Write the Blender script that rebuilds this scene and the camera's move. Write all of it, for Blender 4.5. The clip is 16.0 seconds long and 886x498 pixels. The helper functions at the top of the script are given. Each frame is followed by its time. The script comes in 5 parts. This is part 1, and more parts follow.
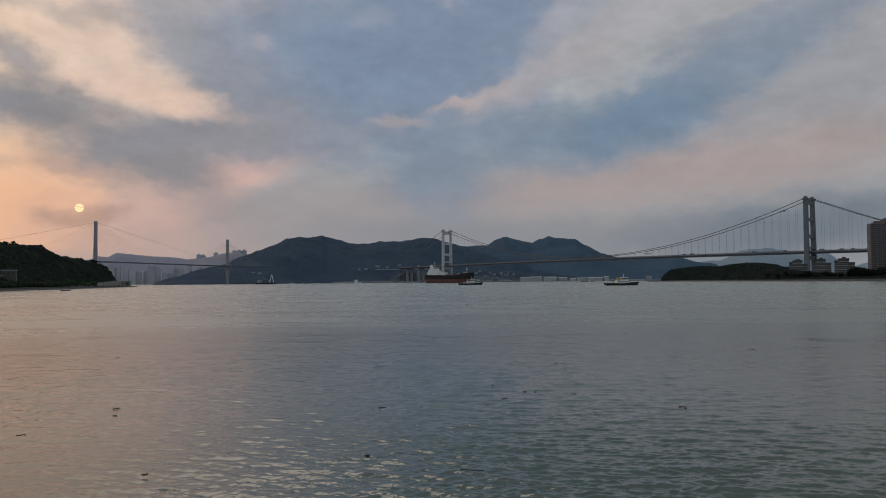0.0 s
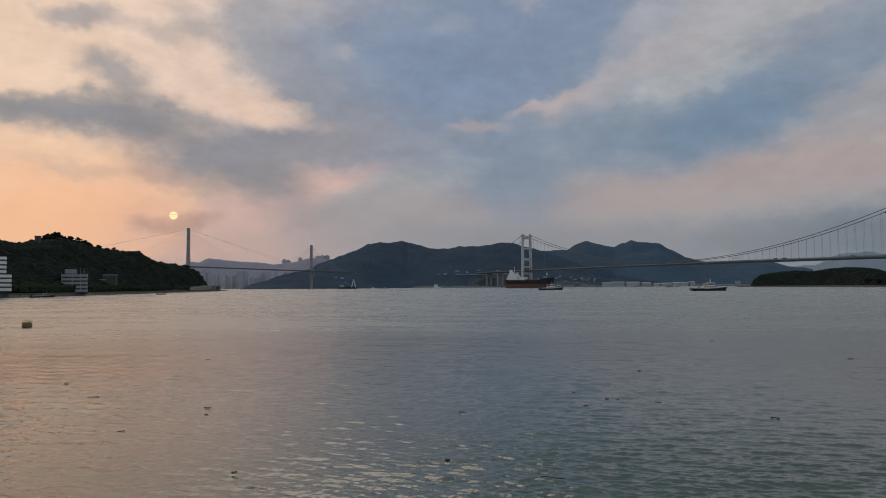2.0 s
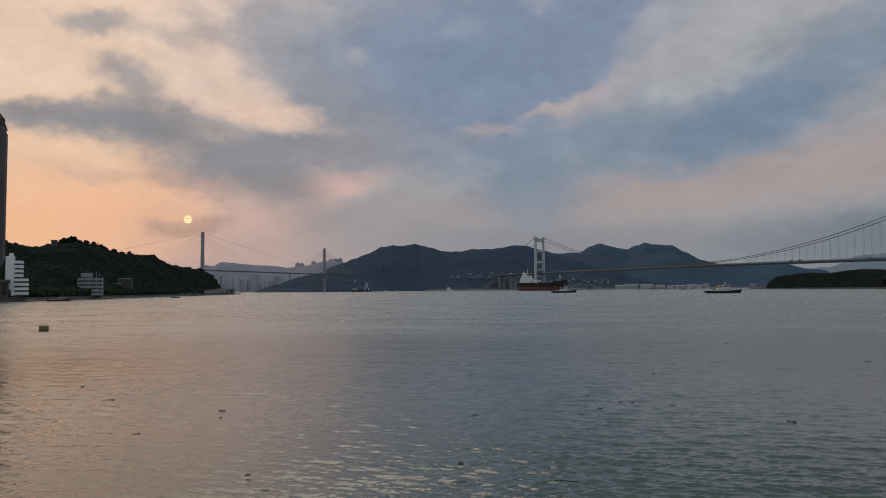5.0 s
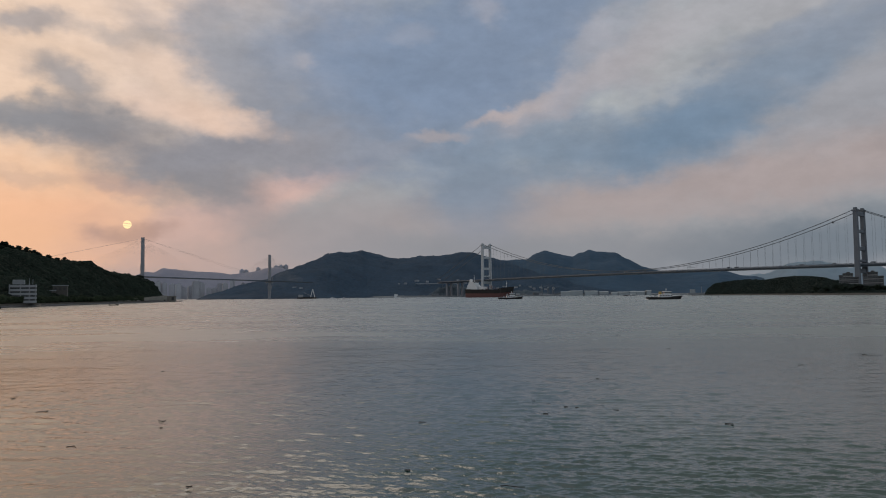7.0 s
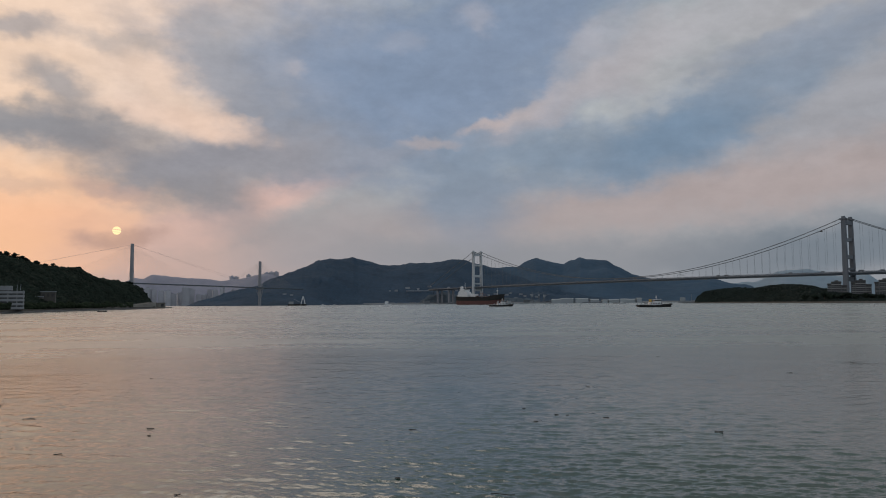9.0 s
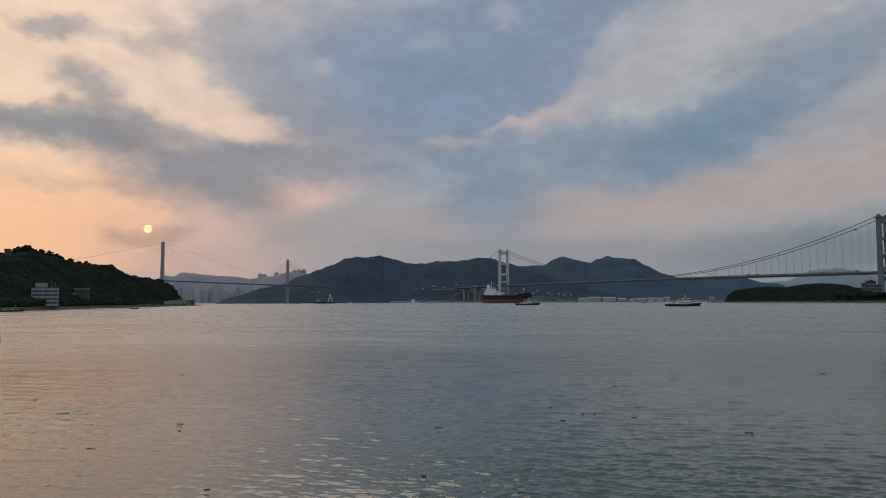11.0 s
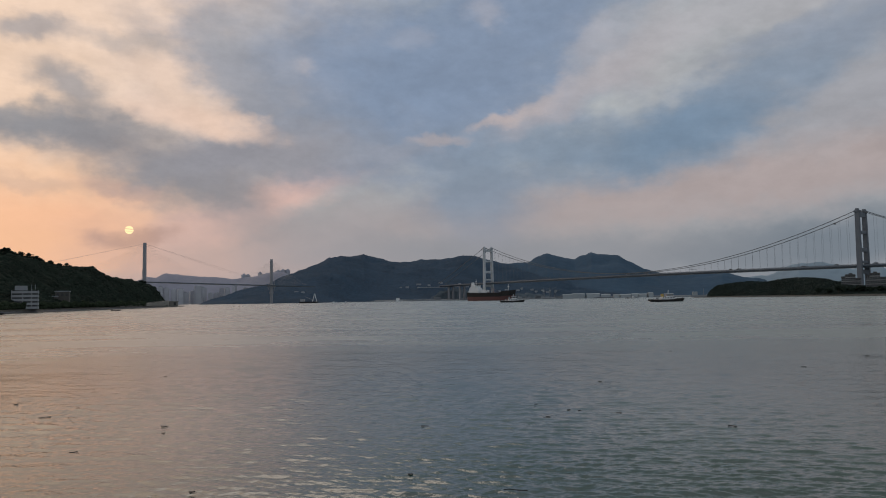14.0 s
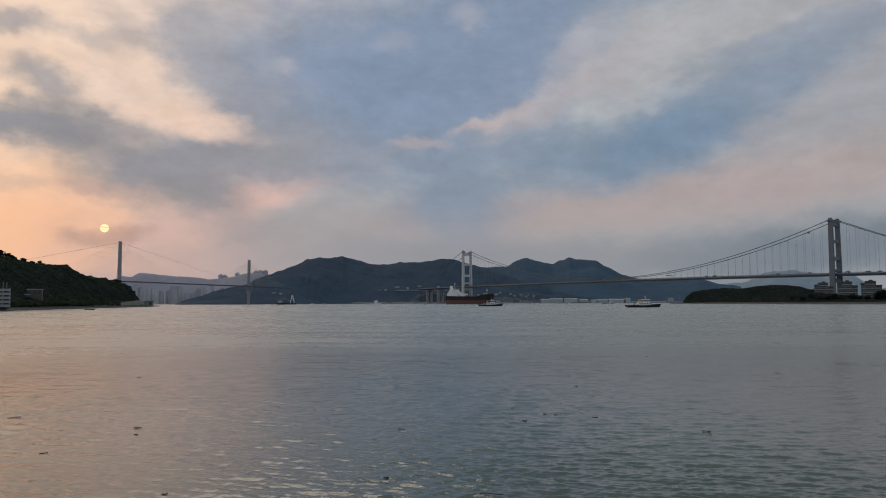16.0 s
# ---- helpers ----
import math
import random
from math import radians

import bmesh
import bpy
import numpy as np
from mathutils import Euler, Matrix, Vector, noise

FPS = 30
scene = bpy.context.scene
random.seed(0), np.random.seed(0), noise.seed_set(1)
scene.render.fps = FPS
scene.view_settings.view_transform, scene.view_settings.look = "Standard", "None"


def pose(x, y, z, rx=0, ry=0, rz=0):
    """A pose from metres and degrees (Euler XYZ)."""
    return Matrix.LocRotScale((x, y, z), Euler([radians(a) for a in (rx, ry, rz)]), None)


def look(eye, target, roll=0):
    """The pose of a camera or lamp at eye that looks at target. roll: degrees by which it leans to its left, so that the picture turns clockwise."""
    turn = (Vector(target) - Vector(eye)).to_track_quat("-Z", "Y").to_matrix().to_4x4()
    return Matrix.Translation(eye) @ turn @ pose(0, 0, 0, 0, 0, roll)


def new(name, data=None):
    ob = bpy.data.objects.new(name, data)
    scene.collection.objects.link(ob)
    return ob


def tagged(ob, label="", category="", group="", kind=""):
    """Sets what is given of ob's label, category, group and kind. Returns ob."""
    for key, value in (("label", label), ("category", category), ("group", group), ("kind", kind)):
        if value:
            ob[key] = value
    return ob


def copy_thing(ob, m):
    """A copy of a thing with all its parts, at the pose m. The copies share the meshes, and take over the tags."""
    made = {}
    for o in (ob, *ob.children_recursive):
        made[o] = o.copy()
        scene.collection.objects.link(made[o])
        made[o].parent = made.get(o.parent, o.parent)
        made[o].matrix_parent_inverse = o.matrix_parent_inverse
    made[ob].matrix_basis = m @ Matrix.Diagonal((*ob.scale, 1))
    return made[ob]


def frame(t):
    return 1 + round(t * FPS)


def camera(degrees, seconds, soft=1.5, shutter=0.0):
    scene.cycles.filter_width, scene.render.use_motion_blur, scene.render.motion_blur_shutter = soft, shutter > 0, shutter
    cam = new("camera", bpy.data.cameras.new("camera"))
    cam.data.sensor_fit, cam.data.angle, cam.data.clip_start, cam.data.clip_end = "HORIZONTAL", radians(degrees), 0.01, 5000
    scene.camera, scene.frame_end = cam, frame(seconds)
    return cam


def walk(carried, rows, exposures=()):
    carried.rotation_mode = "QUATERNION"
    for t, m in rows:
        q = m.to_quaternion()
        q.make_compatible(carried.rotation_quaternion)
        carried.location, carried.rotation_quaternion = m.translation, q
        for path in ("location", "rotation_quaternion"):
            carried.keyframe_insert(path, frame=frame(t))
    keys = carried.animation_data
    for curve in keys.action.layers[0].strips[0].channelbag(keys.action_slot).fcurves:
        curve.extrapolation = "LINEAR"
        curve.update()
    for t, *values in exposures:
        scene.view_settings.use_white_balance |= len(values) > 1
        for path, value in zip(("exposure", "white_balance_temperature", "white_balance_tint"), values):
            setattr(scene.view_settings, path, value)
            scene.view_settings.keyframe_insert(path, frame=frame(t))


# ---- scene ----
# ---------------------------------------------------------------- camera
EYE = 6.0          # metres above the water
cam = camera(62.57, 16.0, soft=1.0)
# seconds, turn to the left, pitch, roll (degrees): a hand-held turn on the spot
PATH = [
    (0.0, 0.0, 2.5, 0.5), (0.5, 0.54, 2.61, 0.64), (1.0, 2.01, 2.85, 0.76), (1.5, 4.05, 2.81, 0.6),
    (2.0, 6.23, 2.93, 0.39), (2.5, 7.95, 3.0, 0.22), (3.0, 8.59, 2.92, 0.11), (3.5, 8.57, 3.1, 0.25),
    (6.0, 5.53, 3.22, 0.49), (6.5, 4.43, 3.41, 0.48), (7.0, 3.1, 3.65, 0.6), (7.5, 2.32, 3.94, 0.59),
    (8.0, 2.28, 4.23, 0.53), (10.5, 3.27, 4.14, 0.06), (11.0, 4.44, 4.09, 0.25), (11.5, 5.82, 3.87, 0.19),
    (12.0, 6.72, 3.84, -0.07), (12.5, 6.36, 3.89, 0.08), (13.0, 5.01, 3.96, 0.75), (13.5, 3.89, 3.81, 0.96),
    (14.0, 3.25, 3.93, 0.93), (14.5, 2.9, 4.27, 0.75), (15.0, 2.47, 4.48, 0.49), (15.5, 1.98, 4.38, 0.35),
    (16.0, 1.56, 4.16, 0.23),
]
walk(cam, [(t, pose(0, 0, EYE, 90 + p, r, y)) for t, y, p, r in PATH],
     [(0.0, 0.06), (2.0, 0.12), (3.5, 0.08), (6.0, 0.07), (8.0, 0.19), (10.5, 0.20), (12.3, 0.11), (13.5, 0.16), (16.0, 0.22)])

# ---------------------------------------------------------------- sky
SUN_BEARING, SUN_HEIGHT = -26.55, 5.35
# banks and breaks of cloud: bearing, height, half width, half height (degrees), lean, cover, softness of the edge, colour
# patches outside the view, added to colour and brighten what the water reflects
UNSEEN_HIGH = [
    (-42.0, 38.0, 22.0, 19.0, 0, 1, 0.4, (0.92, 0.70, 0.52)),
    (-18.0, 34.0, 8.5, 9.0, 20, 0.8, 0.4, (0.62, 0.52, 0.44)),
    (-1.0, 34.0, 8.0, 11.0, 0, 0.9, 0.4, (0.18, 0.28, 0.37)),
    (30.0, 38.0, 16.0, 13.0, 0, 0.9, 0.4, (0.27, 0.31, 0.31)),
]
UNSEEN_HIGH = [
    (-42.0, 38.0, 22.0, 19.0, 0, 1, 0.4, (1.15, 0.90, 0.66)),
    (-18.0, 34.0, 8.5, 9.0, 20, 0.8, 0.4, (0.75, 0.62, 0.50)),
    (-1.0, 34.0, 8.0, 11.0, 0, 0.9, 0.4, (0.18, 0.28, 0.37)),
    (30.0, 38.0, 16.0, 13.0, 0, 0.9, 0.4, (0.27, 0.31, 0.31)),
]
UNSEEN_HIGH = [
    (-42.0, 38.0, 22.0, 19.0, 0, 1, 0.4, (1.15, 0.90, 0.66)),
    (-18.0, 34.0, 8.5, 9.0, 20, 0.8, 0.4, (0.64, 0.57, 0.52)),
    (-1.0, 34.0, 8.0, 11.0, 0, 0.9, 0.4, (0.18, 0.28, 0.37)),
    (30.0, 38.0, 16.0, 13.0, 0, 0.9, 0.4, (0.27, 0.31, 0.31)),
]
UNSEEN_HIGH = [
    (-42.0, 38.0, 22.0, 19.0, 0, 1, 0.4, (1.15, 0.90, 0.66)),
    (-18.0, 34.0, 8.5, 9.0, 20, 0.8, 0.4, (0.64, 0.57, 0.52)),
    (-1.0, 34.0, 8.0, 11.0, 0, 0.9, 0.4, (0.18, 0.28, 0.37)),
    (30.0, 38.0, 16.0, 13.0, 0, 0.9, 0.4, (0.27, 0.31, 0.31)),
]
UNSEEN_HIGH = [
    (-66.0, 16.0, 22.0, 20.0, 0, 1, 0.4, (1.05, 0.74, 0.50)),
    (-42.0, 38.0, 24.0, 19.0, 0, 1, 0.4, (1.25, 0.98, 0.74)),
    (-17.0, 41.0, 13.0, 11.0, 20, 1, 0.2, (1.15, 0.98, 0.84)),
    (2.0, 36.0, 14.0, 13.0, 0, 0.95, 0.4, (0.17, 0.27, 0.35)),
    (32.0, 38.0, 18.0, 14.0, 0, 0.95, 0.4, (0.20, 0.28, 0.31)),
]
UNSEEN_HIGH = [
    (-66.0, 16.0, 22.0, 20.0, 0, 1, 0.4, (1.05, 0.74, 0.50)),
    (-42.0, 38.0, 24.0, 19.0, 0, 1, 0.4, (1.25, 0.98, 0.74)),
    (-18.0, 50.0, 15.0, 15.0, 0, 1, 0.15, (1.9, 1.7, 1.5)),
    (6.0, 36.0, 14.0, 14.0, 0, 0.95, 0.4, (0.17, 0.27, 0.35)),
    (32.0, 40.0, 20.0, 16.0, 0, 0.95, 0.4, (0.15, 0.21, 0.235)),
]
UNSEEN_HIGH = [
    (-66.0, 16.0, 22.0, 20.0, 0, 1, 0.4, (1.20, 0.82, 0.56)),
    (-44.0, 38.0, 22.0, 19.0, 0, 1, 0.4, (1.45, 1.10, 0.82)),
    (-20.0, 49.0, 16.0, 16.5, 0, 1, 0.15, (2.2, 1.9, 1.65)),
    (8.0, 36.0, 15.0, 15.0, 0, 0.95, 0.4, (0.15, 0.25, 0.29)),
    (32.0, 40.0, 20.0, 16.0, 0, 0.95, 0.4, (0.14, 0.205, 0.20)),
]
UNSEEN_HIGH = [
    (-66.0, 16.0, 22.0, 20.0, 0, 1, 0.4, (1.20, 0.82, 0.56)),
    (-44.0, 38.0, 22.0, 19.0, 0, 1, 0.4, (1.45, 1.10, 0.82)),
    (-20.0, 50.0, 16.0, 16.5, 0, 1, 0.18, (1.8, 1.58, 1.4)),
    (8.0, 36.0, 15.0, 15.0, 0, 0.95, 0.4, (0.15, 0.25, 0.29)),
    (32.0, 40.0, 20.0, 16.0, 0, 0.95, 0.4, (0.14, 0.205, 0.20)),
]
# added unseen patches: bright ones give the water glints, dim ones darken its right
UNSEEN_HIGH = [
    (-66.0, 16.0, 22.0, 20.0, 0, 1, 0.4, (1.20, 0.82, 0.56)),
    (-44.0, 38.0, 22.0, 19.0, 0, 1, 0.4, (1.45, 1.10, 0.82)),
    (-20.0, 50.0, 16.0, 16.5, 0, 1, 0.18, (1.8, 1.58, 1.4)),
    (8.0, 36.0, 15.0, 15.0, 0, 0.95, 0.4, (0.15, 0.25, 0.29)),
    (32.0, 40.0, 20.0, 16.0, 0, 0.95, 0.4, (0.14, 0.205, 0.20)),
]
WARM = [
    (-29.1, 19.1, 15.9, 10.1, 8, 1, 0.4, (0.792, 0.609, 0.486)),
    (-39.4, 14.2, 9.7, 9.0, 10, 1, 0.4, (0.800, 0.590, 0.442)),
    (-33.9, 7.5, 14.1, 3.6, -1, 1, 0.45, (0.838, 0.540, 0.355)),
    (-33.2, 4.5, 11.9, 2.9, 2, 1, 0.45, (0.862, 0.470, 0.288)),
    (-21.5, 3.8, 12.8, 2.5, 1, 0.8, 0.4, (0.629, 0.406, 0.332)),
    (-37.5, 3.6, 7.8, 3.3, 2, 0.9, 0.45, (0.894, 0.504, 0.288)),
]
LOW = [
    (-5.3, 5.0, 16.0, 4.4, -0, 0.9, 0.45, (0.298, 0.289, 0.305)),
    (25.4, 13.2, 12.6, 6.6, 9, 0.9, 0.45, (0.289, 0.298, 0.332)),
    (17.6, 8.0, 21.3, 2.4, 4, 1, 0.45, (0.357, 0.307, 0.305)),
    (24.6, 3.5, 11.6, 2.0, 4, 1, 0.42, (0.146, 0.182, 0.218)),
    (4.9, 3.5, 13.1, 1.5, -1, 0.8, 0.42, (0.230, 0.245, 0.271)),
    (-16.2, 8.2, 7.5, 1.5, 22, 0.95, 0.45, (0.642, 0.427, 0.370)),
]
MASS = [
    (-8.8, 17.1, 14.3, 6.3, -6, 1, 0.38, (0.249, 0.285, 0.360)),
    (-11.9, 12.6, 8.8, 3.0, 2, 0.9, 0.42, (0.238, 0.265, 0.314)),
    (-18.4, 16.7, 4.9, 2.5, -24, 0.95, 0.42, (0.294, 0.302, 0.337)),
    (-18.0, 20.5, 3.9, 2.0, 14, 0.6, 0.4, (0.366, 0.361, 0.380)),
    (-3.0, 17.2, 10.4, 5.9, -0, 1, 0.45, (0.188, 0.253, 0.360)),
    (3.9, 20.4, 8.9, 3.9, 7, 1, 0.4, (0.188, 0.249, 0.351)),
    (-0.3, 9.2, 4.9, 3.7, -1, 0.85, 0.4, (0.188, 0.245, 0.323)),
]
DIAGONAL = [
    (9.9, 11.2, 8.6, 2.4, 1, 1, 0.4, (0.195, 0.253, 0.327)),
    (17.0, 12.9, 7.5, 2.2, 20, 1, 0.4, (0.154, 0.227, 0.318)),
    (23.7, 16.5, 6.1, 1.7, 19, 0.9, 0.4, (0.202, 0.257, 0.332)),
    (28.7, 18.3, 4.2, 1.2, 13, 0.7, 0.4, (0.234, 0.273, 0.341)),
]
BANKS = [
    (-37.6, 12.3, 5.6, 0.8, 12, 0.9, 0.36, (0.294, 0.285, 0.288)),
    (-31.0, 12.3, 7.0, 1.2, 2, 1, 0.42, (0.245, 0.245, 0.263)),
    (-23.2, 9.3, 7.1, 2.2, -20, 1, 0.42, (0.245, 0.238, 0.255)),
    (-17.9, 11.1, 7.4, 1.9, 10, 1, 0.42, (0.257, 0.257, 0.288)),
    (-30.4, 15.1, 2.8, 1.1, -24, 0.85, 0.42, (0.294, 0.285, 0.297)),
    (-32.3, 8.4, 3.4, 0.5, -10, 0.5, 0.4, (0.528, 0.376, 0.297)),
    (-26.6, 8.0, 3.0, 0.7, -13, 0.55, 0.4, (0.416, 0.302, 0.276)),
    (-26.4, 5.0, 2.8, 0.6, 2, 0.75, 0.4, (0.386, 0.257, 0.225)),
    (-32.6, 18.9, 2.2, 0.8, 4, 0.9, 0.36, (0.376, 0.338, 0.332)),
]
BREAKS = [
    (-26.7, 18.5, 3.0, 0.8, -5, 0.85, 0.36, (0.366, 0.338, 0.332)),
    (-23.7, 15.9, 4.6, 1.4, -30, 0.85, 0.45, (0.755, 0.571, 0.458)),
    (-21.4, 13.4, 4.4, 1.0, -8, 0.85, 0.45, (0.740, 0.540, 0.431)),
    (7.3, 15.5, 5.2, 1.1, 26, 0.8, 0.42, (0.357, 0.342, 0.370)),
    (12.6, 18.1, 4.9, 1.8, 22, 0.8, 0.42, (0.396, 0.376, 0.395)),
    (18.9, 20.2, 8.3, 1.7, -0, 0.7, 0.42, (0.376, 0.371, 0.395)),
    (23.0, 18.3, 4.3, 0.7, 14, 0.6, 0.42, (0.238, 0.277, 0.346)),
]
KNOTS = [
    (9.2, 19.5, 2.5, 0.9, 35, 0.4, 0.45, (0.437, 0.411, 0.426)),
    (0.7, 21.5, 1.4, 1.0, -2, 0.5, 0.4, (0.366, 0.366, 0.415)),
    (-5.4, 20.3, 1.8, 0.7, 0, 0.35, 0.4, (0.329, 0.342, 0.400)),
    (-14.1, 17.8, 1.0, 0.5, 3, 0.5, 0.4, (0.396, 0.376, 0.400)),
    (2.0, 13.8, 2.0, 0.4, 18, 0.6, 0.45, (0.516, 0.416, 0.385)),
    (-2.9, 12.6, 2.0, 0.4, -5, 0.6, 0.4, (0.416, 0.361, 0.360)),
    (4.4, 14.7, 1.7, 0.5, 32, 0.5, 0.4, (0.427, 0.381, 0.385)),
    (-6.1, 12.0, 2.7, 0.6, 8, 0.3, 0.4, (0.329, 0.320, 0.346)),
]


def build_sky():
    world = bpy.data.worlds.new("dawn_sky")
    scene.world = world
    world.use_nodes = True
    nt = world.node_tree
    nt.nodes.clear()

    def node(kind, **props):
        n = nt.nodes.new(kind)
        for k, v in props.items():
            if k == "operation":
                n.operation = v
            elif k == "blend_type":
                n.blend_type = v
            elif k == "data_type":
                n.data_type = v
            elif k == "gradient_type":
                n.gradient_type = v
            elif k == "vector_type":
                n.vector_type = v
            elif k == "interpolation_type":
                n.interpolation_type = v
        return n

    def link(a, b):
        nt.links.new(a, b)

    def math_(op, a, b=None):
        n = node("ShaderNodeMath", operation=op)
        for i, v in enumerate((a, b)):
            if v is None:
                continue
            if isinstance(v, (int, float)):
                n.inputs[i].default_value = v
            else:
                link(v, n.inputs[i])
        return n.outputs[0]

    def mix(fac, a, b, mode="MIX"):
        n = node("ShaderNodeMix", data_type="RGBA", blend_type=mode)
        for sock, v in ((n.inputs[0], fac), (n.inputs[6], a), (n.inputs[7], b)):
            if isinstance(v, (int, float)):
                sock.default_value = v
            elif isinstance(v, tuple):
                sock.default_value = (*v, 1)
            else:
                link(v, sock)
        return n.outputs[2]

    def smooth(v, lo, hi, to0=0.0, to1=1.0):
        n = node("ShaderNodeMapRange", interpolation_type="SMOOTHSTEP")
        link(v, n.inputs[0])
        for i, x in enumerate((lo, hi, to0, to1)):
            n.inputs[1 + i].default_value = x
        return n.outputs[0]

    way = node("ShaderNodeTexCoord").outputs["Generated"]
    xyz = node("ShaderNodeSeparateXYZ")
    link(way, xyz.inputs[0])
    az = math_("MULTIPLY", math_("ARCTAN2", xyz.outputs[0], xyz.outputs[1]), 57.2958)
    el = math_("MULTIPLY", math_("ARCSINE", xyz.outputs[2]), 57.2958)
    place = node("ShaderNodeCombineXYZ")
    link(az, place.inputs[0]), link(el, place.inputs[1])

    def fbm(scale, stretch, detail, rough, seed):
        m = node("ShaderNodeMapping")
        m.inputs["Location"].default_value = (seed, seed * 0.7, 0)
        m.inputs["Scale"].default_value = (scale, scale * stretch, 1)
        link(place.outputs[0], m.inputs[0])
        n = node("ShaderNodeTexNoise")
        n.inputs["Scale"].default_value = 1.0
        n.inputs["Detail"].default_value = detail
        n.inputs["Roughness"].default_value = rough
        link(m.outputs[0], n.inputs["Vector"])
        return n

    # the cloud edges are torn by two sizes of turbulence
    def push(base, noise_node, amount, flat):
        a = node("ShaderNodeVectorMath", operation="SUBTRACT")
        link(noise_node.outputs["Color"], a.inputs[0])
        a.inputs[1].default_value = (0.5, 0.5, 0.5)
        b = node("ShaderNodeVectorMath", operation="MULTIPLY")
        link(a.outputs[0], b.inputs[0])
        b.inputs[1].default_value = (amount, amount * flat, 0)
        c = node("ShaderNodeVectorMath", operation="ADD")
        link(base, c.inputs[0]), link(b.outputs[0], c.inputs[1])
        return c.outputs[0]

    torn = push(place.outputs[0], fbm(0.12, 1.5, 3, 0.5, 3.1), 3.4, 0.6)
    torn = push(torn, fbm(0.34, 1.5, 4, 0.5, 8.4), 3.2, 0.6)
    torn = push(torn, fbm(1.1, 1.4, 3, 0.5, 15.0), 0.9, 0.7)
    # thick and thin places within a bank
    thick = math_("MULTIPLY", math_("SUBTRACT", fbm(0.26, 1.8, 5, 0.55, 27.0).outputs["Fac"], 0.5), smooth(el, 3.0, 11.0, 0.15, 0.55))

    # clear dawn air behind the clouds, and thin high cloud all round
    air = node("ShaderNodeTexSky")
    air.sky_type = "NISHITA"
    air.sun_disc = False
    air.sun_elevation = radians(SUN_HEIGHT)
    air.sun_rotation = radians(SUN_BEARING)
    air.dust_density = 3.0
    thin = mix(0.93, air.outputs[0], (4.3, 4.6, 4.75))
    thin = mix(1.0, thin, (0.1, 0.1, 0.1), "MULTIPLY")
    cover = smooth(fbm(0.03, 2.2, 4, 0.55, 21.0).outputs["Fac"], 0.38, 0.66)
    colour = mix(cover, thin, (0.31, 0.37, 0.41))

    colour = mix(smooth(el, 0.0, 10.0, 0.85, 0.0), colour, (0.235, 0.255, 0.29))

    def bank(colour, spot):
        a, e, w, h, lean, much, soft, tint = spot
        m = node("ShaderNodeMapping", vector_type="TEXTURE")
        m.inputs["Location"].default_value = (a, e, 0)
        m.inputs["Rotation"].default_value = (0, 0, radians(lean))
        m.inputs["Scale"].default_value = (w / 0.6, h / 0.6, 1)
        link(torn, m.inputs[0])
        g = node("ShaderNodeTexGradient", gradient_type="SPHERICAL")
        link(m.outputs[0], g.inputs[0])
        inside = smooth(g.outputs["Fac"], 0.0, 0.25)
        dense = math_("ADD", g.outputs["Fac"], math_("MULTIPLY", thick, inside))
        return mix(smooth(dense, 0.4 - soft, 0.4 + soft, 0.0, much), colour, tint)

    for spot in (*UNSEEN_HIGH, *WARM, *LOW, *MASS, *DIAGONAL, *BANKS, *BREAKS, *KNOTS):
        colour = bank(colour, spot)

    # fine billows
    billow = fbm(0.22, 1.7, 7, 0.62, 40.0).outputs["Fac"]
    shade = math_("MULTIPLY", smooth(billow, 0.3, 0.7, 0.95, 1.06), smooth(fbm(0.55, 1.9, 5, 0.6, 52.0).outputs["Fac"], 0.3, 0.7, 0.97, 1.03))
    shade = math_("ADD", 1.0, math_("MULTIPLY", math_("SUBTRACT", shade, 1.0), smooth(el, 3.0, 12.0, 0.2, 1.15)))
    n = node("ShaderNodeVectorMath", operation="SCALE")
    link(colour, n.inputs[0]), link(shade, n.inputs["Scale"])
    colour = n.outputs[0]

    # the sun's disc, dimmed by haze and crossed by two thin streaks of cloud
    da = math_("MULTIPLY", math_("SUBTRACT", az, SUN_BEARING), math.cos(radians(SUN_HEIGHT)))
    de = math_("SUBTRACT", el, SUN_HEIGHT)
    off = math_("SQRT", math_("ADD", math_("MULTIPLY", da, da), math_("MULTIPLY", de, de)))
    disc = smooth(off, 0.26, 0.32, 1.0, 0.0)
    lean = math_("ADD", de, math_("MULTIPLY", da, 0.10))
    streak = smooth(math_("ABSOLUTE", math_("SUBTRACT", lean, 0.07)), 0.015, 0.05, 0.7, 0.0)
    streak = math_("ADD", streak, smooth(math_("ABSOLUTE", math_("ADD", lean, 0.10)), 0.01, 0.04, 0.35, 0.0))
    disc = math_("MULTIPLY", disc, math_("SUBTRACT", 1.0, streak))
    glow = smooth(off, 0.3, 2.6, 0.12, 0.0)
    colour = mix(glow, colour, (1.0, 0.55, 0.27))
    colour = mix(disc, colour, (1.15, 0.88, 0.46))

    back = node("ShaderNodeBackground")
    link(colour, back.inputs[0])
    back.inputs[1].default_value = 0.96
    out = node("ShaderNodeOutputWorld")
    link(back.outputs[0], out.inputs[0])


build_sky()


def bearing(az, dist, z=0.0):
    """The place at that bearing (degrees, to the right of north) and range from the viewer."""
    return Vector((dist * math.sin(radians(az)), dist * math.cos(radians(az)), z))


sun = new("sun", bpy.data.lights.new("sun", "SUN"))
sun.data.energy, sun.data.angle, sun.data.color = 0.016, radians(24), (1.0, 0.58, 0.38)
sun.matrix_world = look(bearing(SUN_BEARING, 1000, 1000 * math.tan(radians(SUN_HEIGHT))), (0, 0, 0))

# ---------------------------------------------------------------- materials

